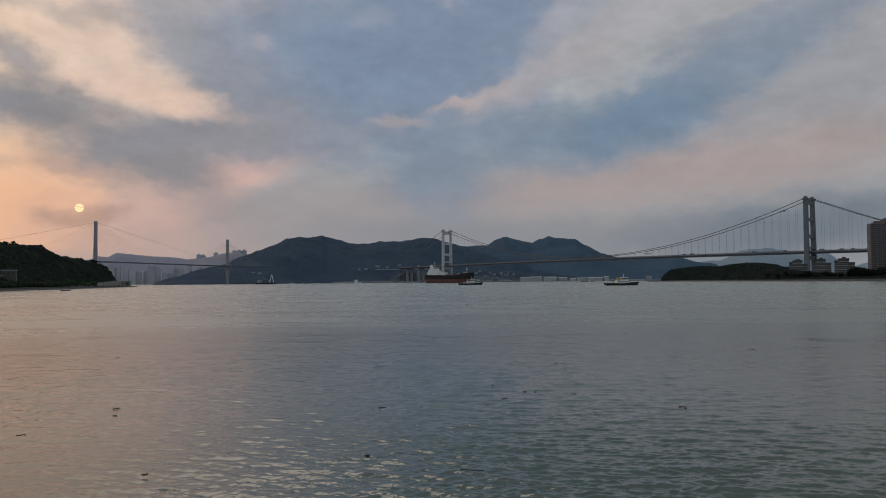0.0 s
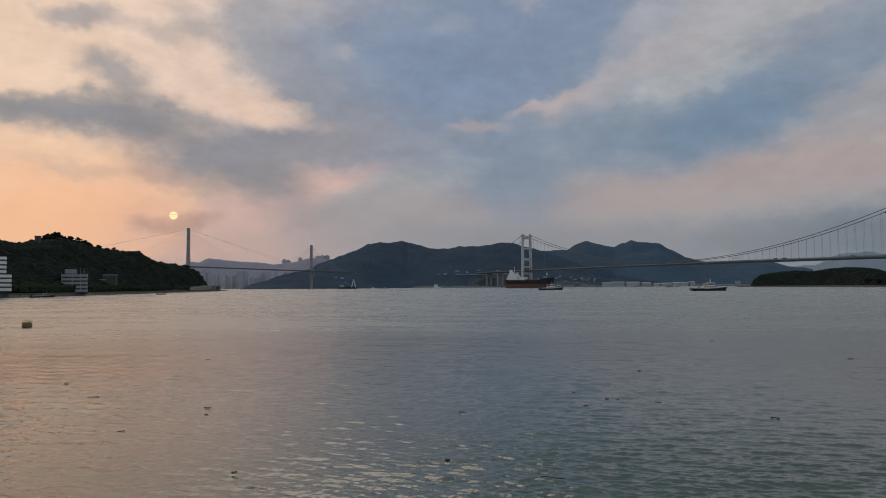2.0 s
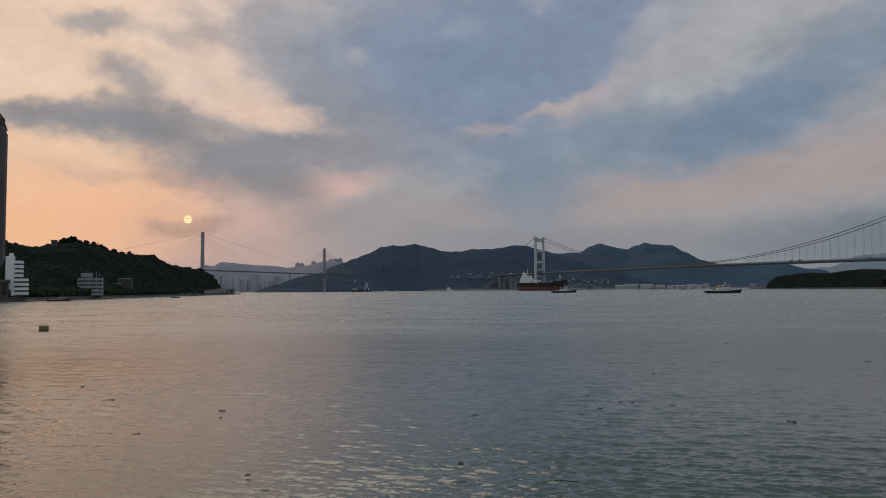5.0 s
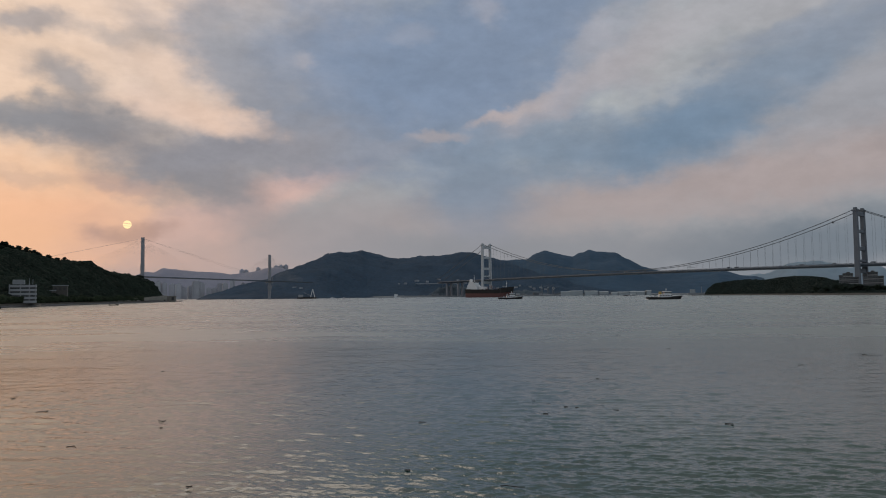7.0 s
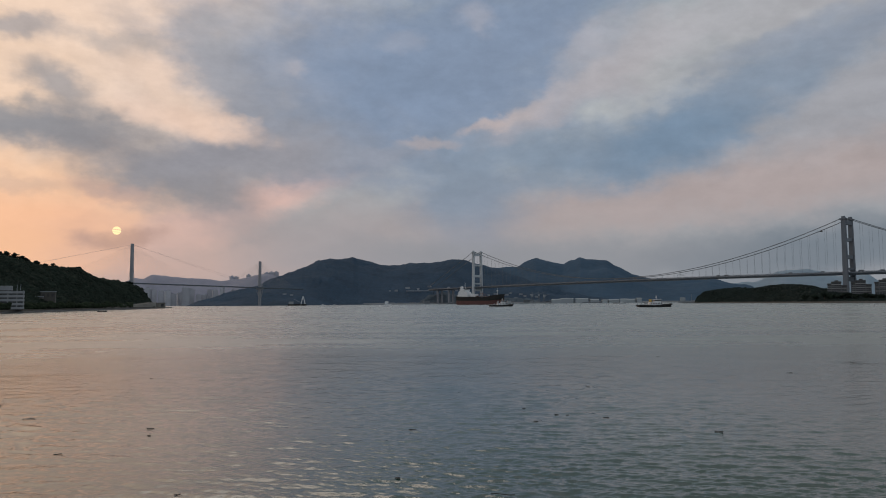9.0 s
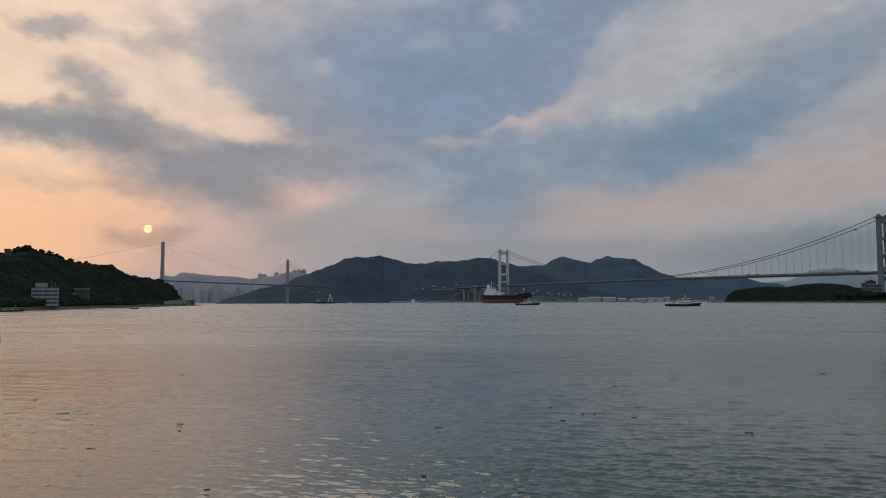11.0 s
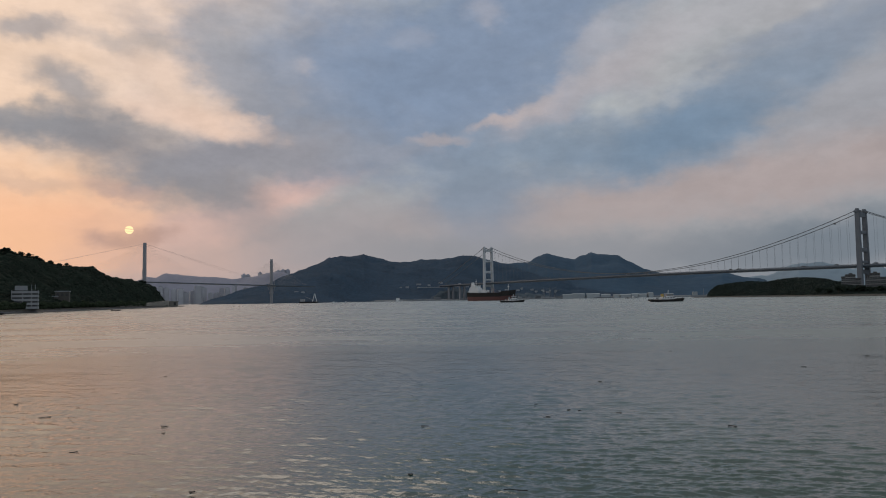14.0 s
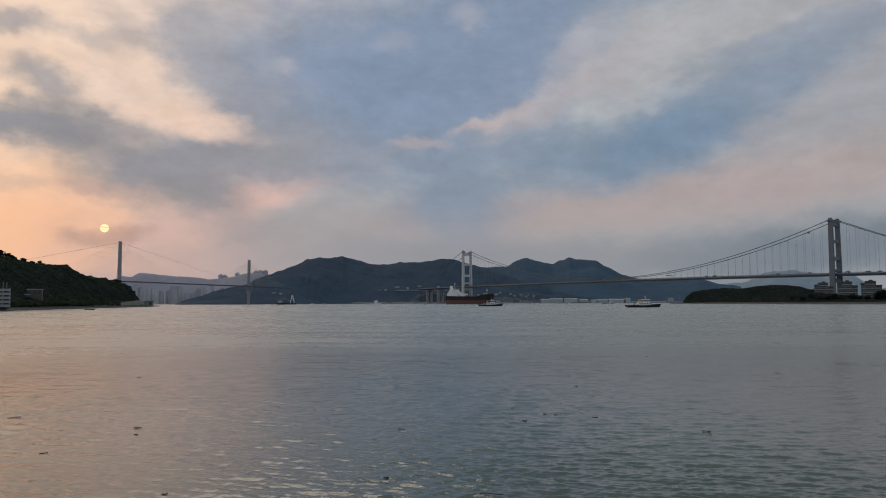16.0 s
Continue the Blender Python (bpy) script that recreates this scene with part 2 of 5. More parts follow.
def material(name, colour, rough=0.8, vary=0.25, scale=1.0, metal=0.0, bump=0.0, fine=6.0, warm=None, per_object=0.0):
    """A node material: two sizes of noise shift the colour, a bump gives relief; scale is in pieces per metre."""
    m = bpy.data.materials.new(name)
    m.use_nodes = True
    nt = m.node_tree
    bsdf = nt.nodes["Principled BSDF"]
    bsdf.inputs["Roughness"].default_value = rough
    bsdf.inputs["Metallic"].default_value = metal
    if rough >= 0.95:
        bsdf.inputs["Specular IOR Level"].default_value = 0.1
    geo = nt.nodes.new("ShaderNodeNewGeometry")
    noises = []
    for k in (scale, scale * fine):
        n = nt.nodes.new("ShaderNodeTexNoise")
        n.inputs["Scale"].default_value = k
        n.inputs["Detail"].default_value = 4
        nt.links.new(geo.outputs["Position"], n.inputs["Vector"])
        noises.append(n)
    both = nt.nodes.new("ShaderNodeMath")
    both.operation = "ADD"
    nt.links.new(noises[0].outputs["Fac"], both.inputs[0])
    nt.links.new(noises[1].outputs["Fac"], both.inputs[1])
    ramp = nt.nodes.new("ShaderNodeMapRange")
    nt.links.new(both.outputs[0], ramp.inputs[0])
    ramp.inputs[1].default_value, ramp.inputs[2].default_value = 0.65, 1.35
    mixer = nt.nodes.new("ShaderNodeMix")
    mixer.data_type = "RGBA"
    other = warm or tuple(c * (1 + vary) for c in colour)
    mixer.inputs[6].default_value = (*(c * (1 - vary) for c in colour), 1)
    mixer.inputs[7].default_value = (*other, 1)
    nt.links.new(ramp.outputs[0], mixer.inputs[0])
    last = mixer.outputs[2]
    if per_object:
        info = nt.nodes.new("ShaderNodeObjectInfo")
        r = nt.nodes.new("ShaderNodeMapRange")
        r.inputs[3].default_value, r.inputs[4].default_value = 1 - per_object, 1 + per_object
        nt.links.new(info.outputs["Random"], r.inputs[0])
        v = nt.nodes.new("ShaderNodeVectorMath")
        v.operation = "SCALE"
        nt.links.new(last, v.inputs[0]), nt.links.new(r.outputs[0], v.inputs["Scale"])
        last = v.outputs[0]
    nt.links.new(last, bsdf.inputs["Base Color"])
    if bump:
        b = nt.nodes.new("ShaderNodeBump")
        b.inputs["Strength"].default_value = 0.6
        b.inputs["Distance"].default_value = bump
        nt.links.new(noises[1].outputs["Fac"], b.inputs["Height"])
        nt.links.new(b.outputs[0], bsdf.inputs["Normal"])
    return m


def water_material():
    m = bpy.data.materials.new("harbour_water")
    m.use_nodes = True
    nt = m.node_tree
    bsdf = nt.nodes["Principled BSDF"]
    bsdf.inputs["Base Color"].default_value = (0.078, 0.124, 0.110, 1)
    bsdf.inputs["Roughness"].default_value = 0.09
    bsdf.inputs["IOR"].default_value = 1.75
    geo = nt.nodes.new("ShaderNodeNewGeometry")

    def layer(size_x, size_y, detail, rough, turn):
        mp = nt.nodes.new("ShaderNodeMapping")
        mp.inputs["Rotation"].default_value = (0, 0, radians(turn))
        mp.inputs["Scale"].default_value = (1 / size_x, 1 / size_y, 1)
        nt.links.new(geo.outputs["Position"], mp.inputs[0])
        n = nt.nodes.new("ShaderNodeTexNoise")
        n.inputs["Scale"].default_value = 1.0
        n.inputs["Detail"].default_value = detail
        n.inputs["Roughness"].default_value = rough
        nt.links.new(mp.outputs[0], n.inputs["Vector"])
        return n.outputs["Fac"]

    def scaled(v, k):
        n = nt.nodes.new("ShaderNodeMath")
        n.operation = "MULTIPLY"
        nt.links.new(v, n.inputs[0])
        if isinstance(k, (int, float)):
            n.inputs[1].default_value = k
        else:
            nt.links.new(k, n.inputs[1])
        return n.outputs[0]

    def plus(a, b):
        n = nt.nodes.new("ShaderNodeMath")
        nt.links.new(a, n.inputs[0]), nt.links.new(b, n.inputs[1])
        return n.outputs[0]

    # fine ripples on the waves, and wind streaks further off
    far = nt.nodes.new("ShaderNodeVectorMath")
    far.operation = "LENGTH"
    nt.links.new(geo.outputs["Position"], far.inputs[0])
    open_water = nt.nodes.new("ShaderNodeMapRange")
    nt.links.new(far.outputs["Value"], open_water.inputs[0])
    open_water.inputs[1].default_value, open_water.inputs[2].default_value = 40, 110
    ripple = scaled(layer(0.30, 0.20, 3, 0.6, -10), 0.030)
    chop = scaled(scaled(layer(4.2, 1.6, 4, 0.6, 10), 0.18), open_water.outputs[0])
    swell = scaled(scaled(layer(16.0, 5.0, 3, 0.55, 16), 0.5), open_water.outputs[0])
    height = plus(plus(ripple, chop), swell)
    b = nt.nodes.new("ShaderNodeBump")
    b.inputs["Strength"].default_value = 1.0
    b.inputs["Distance"].default_value = 1.0
    nt.links.new(height, b.inputs["Height"])
    nt.links.new(b.outputs[0], bsdf.inputs["Normal"])
    # beyond a few hundred metres the ripples merge into an even sheen
    sheen = nt.nodes.new("ShaderNodeMapRange")
    nt.links.new(far.outputs["Value"], sheen.inputs[0])
    sheen.inputs[1].default_value, sheen.inputs[2].default_value = 34, 105
    sheen.inputs[3].default_value, sheen.inputs[4].default_value = 0.03, 0.30
    # cat's-paws: smoother and rougher lanes of wind
    lanes = nt.nodes.new("ShaderNodeMapRange")
    nt.links.new(layer(46.0, 17.0, 5, 0.62, 12), lanes.inputs[0])
    lanes.inputs[1].default_value, lanes.inputs[2].default_value = 0.3, 0.7
    lanes.inputs[3].default_value, lanes.inputs[4].default_value = 0.62, 1.25
    nt.links.new(scaled(sheen.outputs[0], lanes.outputs[0]), bsdf.inputs["Roughness"])
    # reflection raised with distance, beyond that of real water, to brighten the far sheet
    shine_boost = nt.nodes.new("ShaderNodeMapRange")
    nt.links.new(far.outputs["Value"], shine_boost.inputs[0])
    shine_boost.inputs[1].default_value, shine_boost.inputs[2].default_value = 26, 110
    shine_boost.inputs[3].default_value, shine_boost.inputs[4].default_value = 2.0, 5.0
    nt.links.new(shine_boost.outputs[0], bsdf.inputs["IOR"])
    # body colour paled with distance, standing in for sky light on far water
    far_pale = nt.nodes.new("ShaderNodeMapRange")
    nt.links.new(far.outputs["Value"], far_pale.inputs[0])
    far_pale.inputs[1].default_value, far_pale.inputs[2].default_value = 60, 500
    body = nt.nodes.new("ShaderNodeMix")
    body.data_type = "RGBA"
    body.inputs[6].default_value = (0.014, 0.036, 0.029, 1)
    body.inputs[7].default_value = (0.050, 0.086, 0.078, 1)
    nt.links.new(far_pale.outputs[0], body.inputs[0])
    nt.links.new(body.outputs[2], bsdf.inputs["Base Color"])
    return m


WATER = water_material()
# wooded hills by distance: dark green close by, blue haze painted in across the water
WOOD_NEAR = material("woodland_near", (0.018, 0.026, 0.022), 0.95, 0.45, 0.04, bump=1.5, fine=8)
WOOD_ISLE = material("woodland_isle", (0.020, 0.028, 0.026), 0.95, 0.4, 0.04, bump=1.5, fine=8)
WOOD_MID_HAZED = material("woodland_across_hazed", (0.031, 0.056, 0.092), 0.95, 0.30, 0.008, bump=1.5, fine=9)
WOOD_FAR_HAZED = material("mountain_woods_hazed", (0.040, 0.076, 0.124), 0.95, 0.16, 0.004, bump=3, fine=7)
# the two remote ridges: haze makes up most of their pale colour
RIDGE_FAR_HAZED = material("remote_ridge_hazed", (0.22, 0.29, 0.36), 0.95, 0.10, 0.004, fine=6)
RIDGE_WARM_HAZED = material("remote_dawn_ridge_hazed", (0.26, 0.265, 0.33), 0.95, 0.10, 0.004, fine=6)
CONCRETE = material("tower_concrete", (0.105, 0.125, 0.155), 0.85, 0.14, 0.05, fine=10)
# copy of the tower concrete, lightened to put haze on the far tower
CONCRETE_HAZED = material("hazed_concrete", (0.36, 0.40, 0.45), 0.85, 0.14, 0.05, fine=10)
DECK_GREY = material("bridge_steel", (0.058, 0.078, 0.105), 0.6, 0.15, 0.05, fine=9)
CABLE = material("cable_sheath", (0.07, 0.085, 0.10), 0.6, 0.10, 0.3)
STAY = material("stay_sheath", (0.40, 0.36, 0.35), 0.5, 0.10, 0.3)
MAST = material("mast_concrete", (0.21, 0.225, 0.26), 0.85, 0.14, 0.05, fine=9)


# ---------------------------------------------------------------- mesh helpers

def mesh_object(name, bm, mat, smooth=False):
    me = bpy.data.meshes.new(name)
    bm.to_mesh(me)
    bm.free()
    if smooth:
        me.polygons.foreach_set("use_smooth", [True] * len(me.polygons))
    me.materials.append(mat)
    return new(name, me)


def part(name, bm, mat, parent, label="", smooth=False):
    ob = mesh_object(name, bm, mat, smooth)
    ob.parent = parent
    return tagged(ob, label)


def thing(name, place, turn, label, category, group="", kind=""):
    e = new(name)
    e.matrix_basis = pose(*place, 0, 0, turn)
    e.empty_display_size = 2
    return tagged(e, label, category, group, kind)


def box(bm, x0, y0, z0, x1, y1, z1, taper=1.0, bevel=0.0):
    """A box; taper narrows its top."""
    cx, cy = (x0 + x1) / 2, (y0 + y1) / 2
    vs = []
    for z, k in ((z0, 1.0), (z1, taper)):
        for x, y in ((x0, y0), (x1, y0), (x1, y1), (x0, y1)):
            vs.append(bm.verts.new((cx + (x - cx) * k, cy + (y - cy) * k, z)))
    faces = [bm.faces.new([vs[i] for i in f]) for f in
             ((3, 2, 1, 0), (4, 5, 6, 7), (0, 1, 5, 4), (1, 2, 6, 5), (2, 3, 7, 6), (3, 0, 4, 7))]
    if bevel:
        edges = list({e for f in faces for e in f.edges})
        bmesh.ops.bevel(bm, geom=edges, offset=bevel, segments=1, affect="EDGES")
    return bm


def rod(bm, a, b, r, sides=6, r2=None):
    """A round bar from a to b."""
    a, b = Vector(a), Vector(b)
    r2 = r if r2 is None else r2
    w = (b - a).normalized()
    u = w.orthogonal().normalized()
    v = w.cross(u)
    rings = []
    for p, rr in ((a, r), (b, r2)):
        rings.append([bm.verts.new(p + rr * (math.cos(t) * u + math.sin(t) * v)) for t in
                      (2 * math.pi * i / sides for i in range(sides))])
    for i in range(sides):
        j = (i + 1) % sides
        bm.faces.new((rings[0][i], rings[0][j], rings[1][j], rings[1][i]))
    bm.faces.new(rings[0][::-1]), bm.faces.new(rings[1])
    return bm


def tube(bm, points, r, sides=6):
    """A round cable through the points."""
    points = [Vector(p) for p in points]
    rings = []
    for i, p in enumerate(points):
        w = (points[min(i + 1, len(points) - 1)] - points[max(i - 1, 0)]).normalized()
        u = Vector((-w.y, w.x, 0)).normalized()
        v = w.cross(u)
        rings.append([bm.verts.new(p + r * (math.cos(t) * u + math.sin(t) * v)) for t in
                      (2 * math.pi * k / sides for k in range(sides))])
    for a, b in zip(rings, rings[1:]):
        for i in range(sides):
            j = (i + 1) % sides
            bm.faces.new((a[i], a[j], b[j], b[i]))
    return bm


def curve_at(rows, x):
    """Smooth course through (x, value) rows."""
    xs, ys = [r[0] for r in rows], [r[1] for r in rows]
    if x <= xs[0]:
        return ys[0]
    for i in range(len(xs) - 1):
        if x <= xs[i + 1]:
            t = (x - xs[i]) / (xs[i + 1] - xs[i])
            s = t * t * (3 - 2 * t) * 0.5 + t * 0.5
            return ys[i] + (ys[i + 1] - ys[i]) * s
    return ys[-1]


def fractal(x, y, size, octaves=4, seed=0.0):
    v, a, k = 0.0, 1.0, 1.0 / size
    for _ in range(octaves):
        v += a * noise.noise((x * k, y * k, seed))
        a, k = a * 0.5, k * 2.1
    return v


def hill(name, crest, shore, ridge, mat, label, rough, back=500, rows=26, step=0.12, seed=0.0, foot=2.0, category="hill"):
    """A wooded hill: crest gives its height by bearing, shore and ridge the ranges of its foot and its crest."""
    lo, hi = crest[0][0], crest[-1][0]
    cols = int((hi - lo) / step) + 1
    verts, faces = [], []
    heights = {}
    for i in range(cols):
        az = lo + (hi - lo) * i / (cols - 1)
        top, near, far = curve_at(crest, az), curve_at(shore, az), curve_at(ridge, az)
        for j in range(rows):
            s = j / (rows - 1) * 1.4
            if s <= 1:
                d = near + (far - near) * s
                z = foot + (top - foot) * (0.12 * s + 0.88 * s ** 1.25 * (1.6 - 0.6 * s))
            else:
                d = far + back * (s - 1) / 0.4
                z = top * (1 - ((s - 1) / 0.4) ** 2)
            p = bearing(az, d)
            swing = fractal(p.x, p.y, rough * 9, 5, seed) * rough * (0.15 + min(s, 1) * 0.85)
            lump = abs(noise.noise((p.x / rough * 0.55, p.y / rough * 0.55, seed + 5))) * rough * 0.22
            if j == 0:
                z, swing, lump = -1.0, 0, 0
            if 0.85 < s < 1.05:
                swing *= 0.35
            verts.append((p.x, p.y, max(z + (swing + lump) * min(1.0, top / 40), -1)))
    for i in range(cols - 1):
        for j in range(rows - 1):
            a = i * rows + j
            faces.append((a, a + rows, a + rows + 1, a + 1))
    me = bpy.data.meshes.new(name)
    me.from_pydata(verts, [], faces)
    me.polygons.foreach_set("use_smooth", [True] * len(me.polygons))
    me.materials.append(mat)
    ob = new(name, me)
    return tagged(ob, label, category, kind="structure"), verts, cols, rows


# ---------------------------------------------------------------- water, hills and far shores

def wave_heights(x, y, dist, step):
    """A sea of many small wind waves; those too short for the grid's step fade out, and all of them far off."""
    rng = np.random.default_rng(8)
    z = np.zeros_like(x)
    for k in range(48):
        length = 0.22 * (3.0 / 0.22) ** (k / 47) * rng.uniform(0.9, 1.1)
        turn = radians(86) + rng.normal(0, 0.36)
        slope = 0.050 * (1.0 if length < 0.55 else (0.55 / length) ** 0.9)
        phase = rng.uniform(0, 6.283) + 0.8 * np.sin((x * math.sin(turn) - y * math.cos(turn)) / (length * 2.3) + rng.uniform(0, 6.283))
        arg = (x * math.cos(turn) + y * math.sin(turn)) * 6.283 / length + phase
        fit = np.clip(length / (1.9 * step) - 0.6, 0, 1)
        z += slope * length / 6.283 * fit * (np.sin(arg) + 0.25 * np.sin(2 * arg + 1.57))
    # gusts: rougher and calmer patches
    gust = 1.0 + 0.35 * np.sin(x / 7.1 + 1.3 * np.sin(y / 9.3)) * np.sin(y / 11.7 + 1.1 * np.sin(x / 13.1))
    return z * gust * np.clip((300 - dist) / 220, 0, 1)


def build_water():
    """One sheet of water out to the horizon: small waves close by, plain beyond."""
    near = EYE / np.tan(np.radians(np.arange(19.0, 2.0, -0.034)))
    far = near[-1] * 1.03 ** np.arange(1, 116)
    dist = np.r_[0.01, 8.0, near, far[far < 4700], 4850.0]
    az = np.r_[np.arange(-180, -48, 6.0), np.arange(-48, 46, 0.09), np.arange(46, 181, 6.0)]
    d, a = np.meshgrid(dist, np.radians(az), indexing="ij")
    x, y = d * np.sin(a), d * np.cos(a)
    step = np.gradient(dist)[:, None] * np.ones_like(x)
    z = wave_heights(x, y, d, step)
    z[:3] = 0
    rows, cols = x.shape
    n = np.arange(rows * cols).reshape(rows, cols)
    quads = np.stack([n[:-1, :-1], n[1:, :-1], n[1:, 1:], n[:-1, 1:]], -1).reshape(-1, 4)[:, ::-1]
    me = bpy.data.meshes.new("water")
    me.vertices.add(rows * cols)
    me.vertices.foreach_set("co", np.stack([x, y, z], -1).astype(np.float32).ravel())
    me.loops.add(quads.size)
    me.loops.foreach_set("vertex_index", quads.astype(np.int32).ravel())
    me.polygons.add(len(quads))
    me.polygons.foreach_set("loop_start", np.arange(0, quads.size, 4, dtype=np.int32))
    me.polygons.foreach_set("use_smooth", [True] * len(quads))
    me.update(calc_edges=True)
    me.validate()
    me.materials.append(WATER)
    tagged(new("water", me), "grey-blue harbour water rippled by a light wind", "water", kind="structure")


build_water()

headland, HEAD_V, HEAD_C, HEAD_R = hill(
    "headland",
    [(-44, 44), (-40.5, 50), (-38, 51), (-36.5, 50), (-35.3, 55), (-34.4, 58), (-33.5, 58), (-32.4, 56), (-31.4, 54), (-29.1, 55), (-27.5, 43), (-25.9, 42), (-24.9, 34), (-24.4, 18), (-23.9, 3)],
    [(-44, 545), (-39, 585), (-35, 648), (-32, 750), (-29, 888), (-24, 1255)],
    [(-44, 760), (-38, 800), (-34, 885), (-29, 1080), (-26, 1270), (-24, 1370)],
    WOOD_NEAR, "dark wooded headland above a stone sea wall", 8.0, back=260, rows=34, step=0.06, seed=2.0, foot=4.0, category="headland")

isle, ISLE_V, ISLE_C, ISLE_R = hill(
    "wooded_point",
    [(16.6, 2), (16.9, 16), (17.4, 27), (18.2, 31), (19.5, 33), (20.4, 31), (21.8, 36), (23.3, 36), (24.4, 32), (25.3, 25), (27, 16), (29, 11), (31, 9), (34, 9), (44, 14)],
    [(16.7, 1745), (20, 1655), (26, 1385), (31, 1275), (44, 1100)],
    [(16.7, 1790), (20, 1740), (26, 1480), (31, 1390), (44, 1230)],
    WOOD_ISLE, "low dark wooded point above a strip of shore", 5.0, back=120, rows=26, step=0.06, seed=7.0, foot=2.5, category="headland")

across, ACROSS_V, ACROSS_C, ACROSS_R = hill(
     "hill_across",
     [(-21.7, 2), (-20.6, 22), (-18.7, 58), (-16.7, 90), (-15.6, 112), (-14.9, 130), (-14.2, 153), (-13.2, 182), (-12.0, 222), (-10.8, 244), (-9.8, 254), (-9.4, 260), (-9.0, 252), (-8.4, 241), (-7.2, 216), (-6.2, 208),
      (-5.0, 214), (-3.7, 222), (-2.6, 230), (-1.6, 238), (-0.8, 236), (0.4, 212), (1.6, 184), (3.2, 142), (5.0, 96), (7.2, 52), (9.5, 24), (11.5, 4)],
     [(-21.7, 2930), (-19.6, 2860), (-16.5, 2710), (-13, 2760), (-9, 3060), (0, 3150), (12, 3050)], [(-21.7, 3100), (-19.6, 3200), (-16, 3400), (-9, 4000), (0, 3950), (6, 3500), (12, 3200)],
     WOOD_MID_HAZED, "dark wooded hill on the far shore, tinted blue for haze", 26.0, back=400, rows=34, step=0.1, seed=11.0)

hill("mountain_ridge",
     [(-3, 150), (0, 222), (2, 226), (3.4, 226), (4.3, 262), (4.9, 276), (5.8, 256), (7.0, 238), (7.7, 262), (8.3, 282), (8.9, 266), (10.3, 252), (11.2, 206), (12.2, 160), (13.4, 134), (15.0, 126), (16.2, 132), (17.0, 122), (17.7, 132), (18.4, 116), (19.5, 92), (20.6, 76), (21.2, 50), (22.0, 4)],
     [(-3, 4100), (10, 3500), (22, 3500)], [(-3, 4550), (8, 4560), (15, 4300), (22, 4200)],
     WOOD_FAR_HAZED, "mountain ridge with blue-grey morning haze in its colour", 30.0, back=200, rows=24, step=0.1, seed=17.0, category="mountain")

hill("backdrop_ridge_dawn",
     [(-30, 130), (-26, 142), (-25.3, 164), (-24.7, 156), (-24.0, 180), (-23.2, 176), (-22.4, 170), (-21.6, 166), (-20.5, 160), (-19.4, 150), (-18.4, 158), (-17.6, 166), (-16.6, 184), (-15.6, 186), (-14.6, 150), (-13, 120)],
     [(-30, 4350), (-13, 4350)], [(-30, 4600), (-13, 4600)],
     RIDGE_WARM_HAZED, "ridge behind the city, haze painted into its pale colour", 22.0, back=150, rows=16, step=0.12, seed=23.0, category="mountain")

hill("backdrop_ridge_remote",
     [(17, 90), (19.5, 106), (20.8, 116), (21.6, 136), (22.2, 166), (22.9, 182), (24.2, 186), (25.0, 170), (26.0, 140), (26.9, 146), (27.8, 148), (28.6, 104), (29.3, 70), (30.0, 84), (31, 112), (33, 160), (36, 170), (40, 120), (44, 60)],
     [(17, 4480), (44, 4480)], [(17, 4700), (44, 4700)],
     RIDGE_FAR_HAZED, "remote ridge behind the bridge, coloured pale blue for haze", 20.0, back=100, rows=14, step=0.12, seed=29.0, category="mountain")

# ---------------------------------------------------------------- suspension bridge
NEAR_TOWER, FAR_TOWER = bearing(26.78, 2032), bearing(0.33, 2867)
AXIS = (FAR_TOWER - NEAR_TOWER).normalized()
SIDE = Vector((AXIS.y, -AXIS.x, 0))
SPAN = (FAR_TOWER - NEAR_TOWER).length
TOP = 205.0


def deck_height(s):
    """Height of the roadway s metres from the near tower towards the far one."""
    t = s / SPAN
    return 72.5 - 5.0 * t + 11.0 * t * (1 - t) if 0 <= t <= 1 else (72.5 + s * 0.006 if t < 0 else 67.5 - (s - SPAN) * 0.012)


def cable_height(s):
    t = s / SPAN
    if 0 <= t <= 1:
        low = deck_height(SPAN / 2) + 5.0
        return low + (TOP - low) * (2 * t - 1) ** 2
    if t < 0:
        k = -s / 355
        return TOP + (70 - TOP) * k - 22 * k * (1 - k)
    k = (s - SPAN) / 300
    return TOP + (70 - TOP) * k - 3 * k * (1 - k)


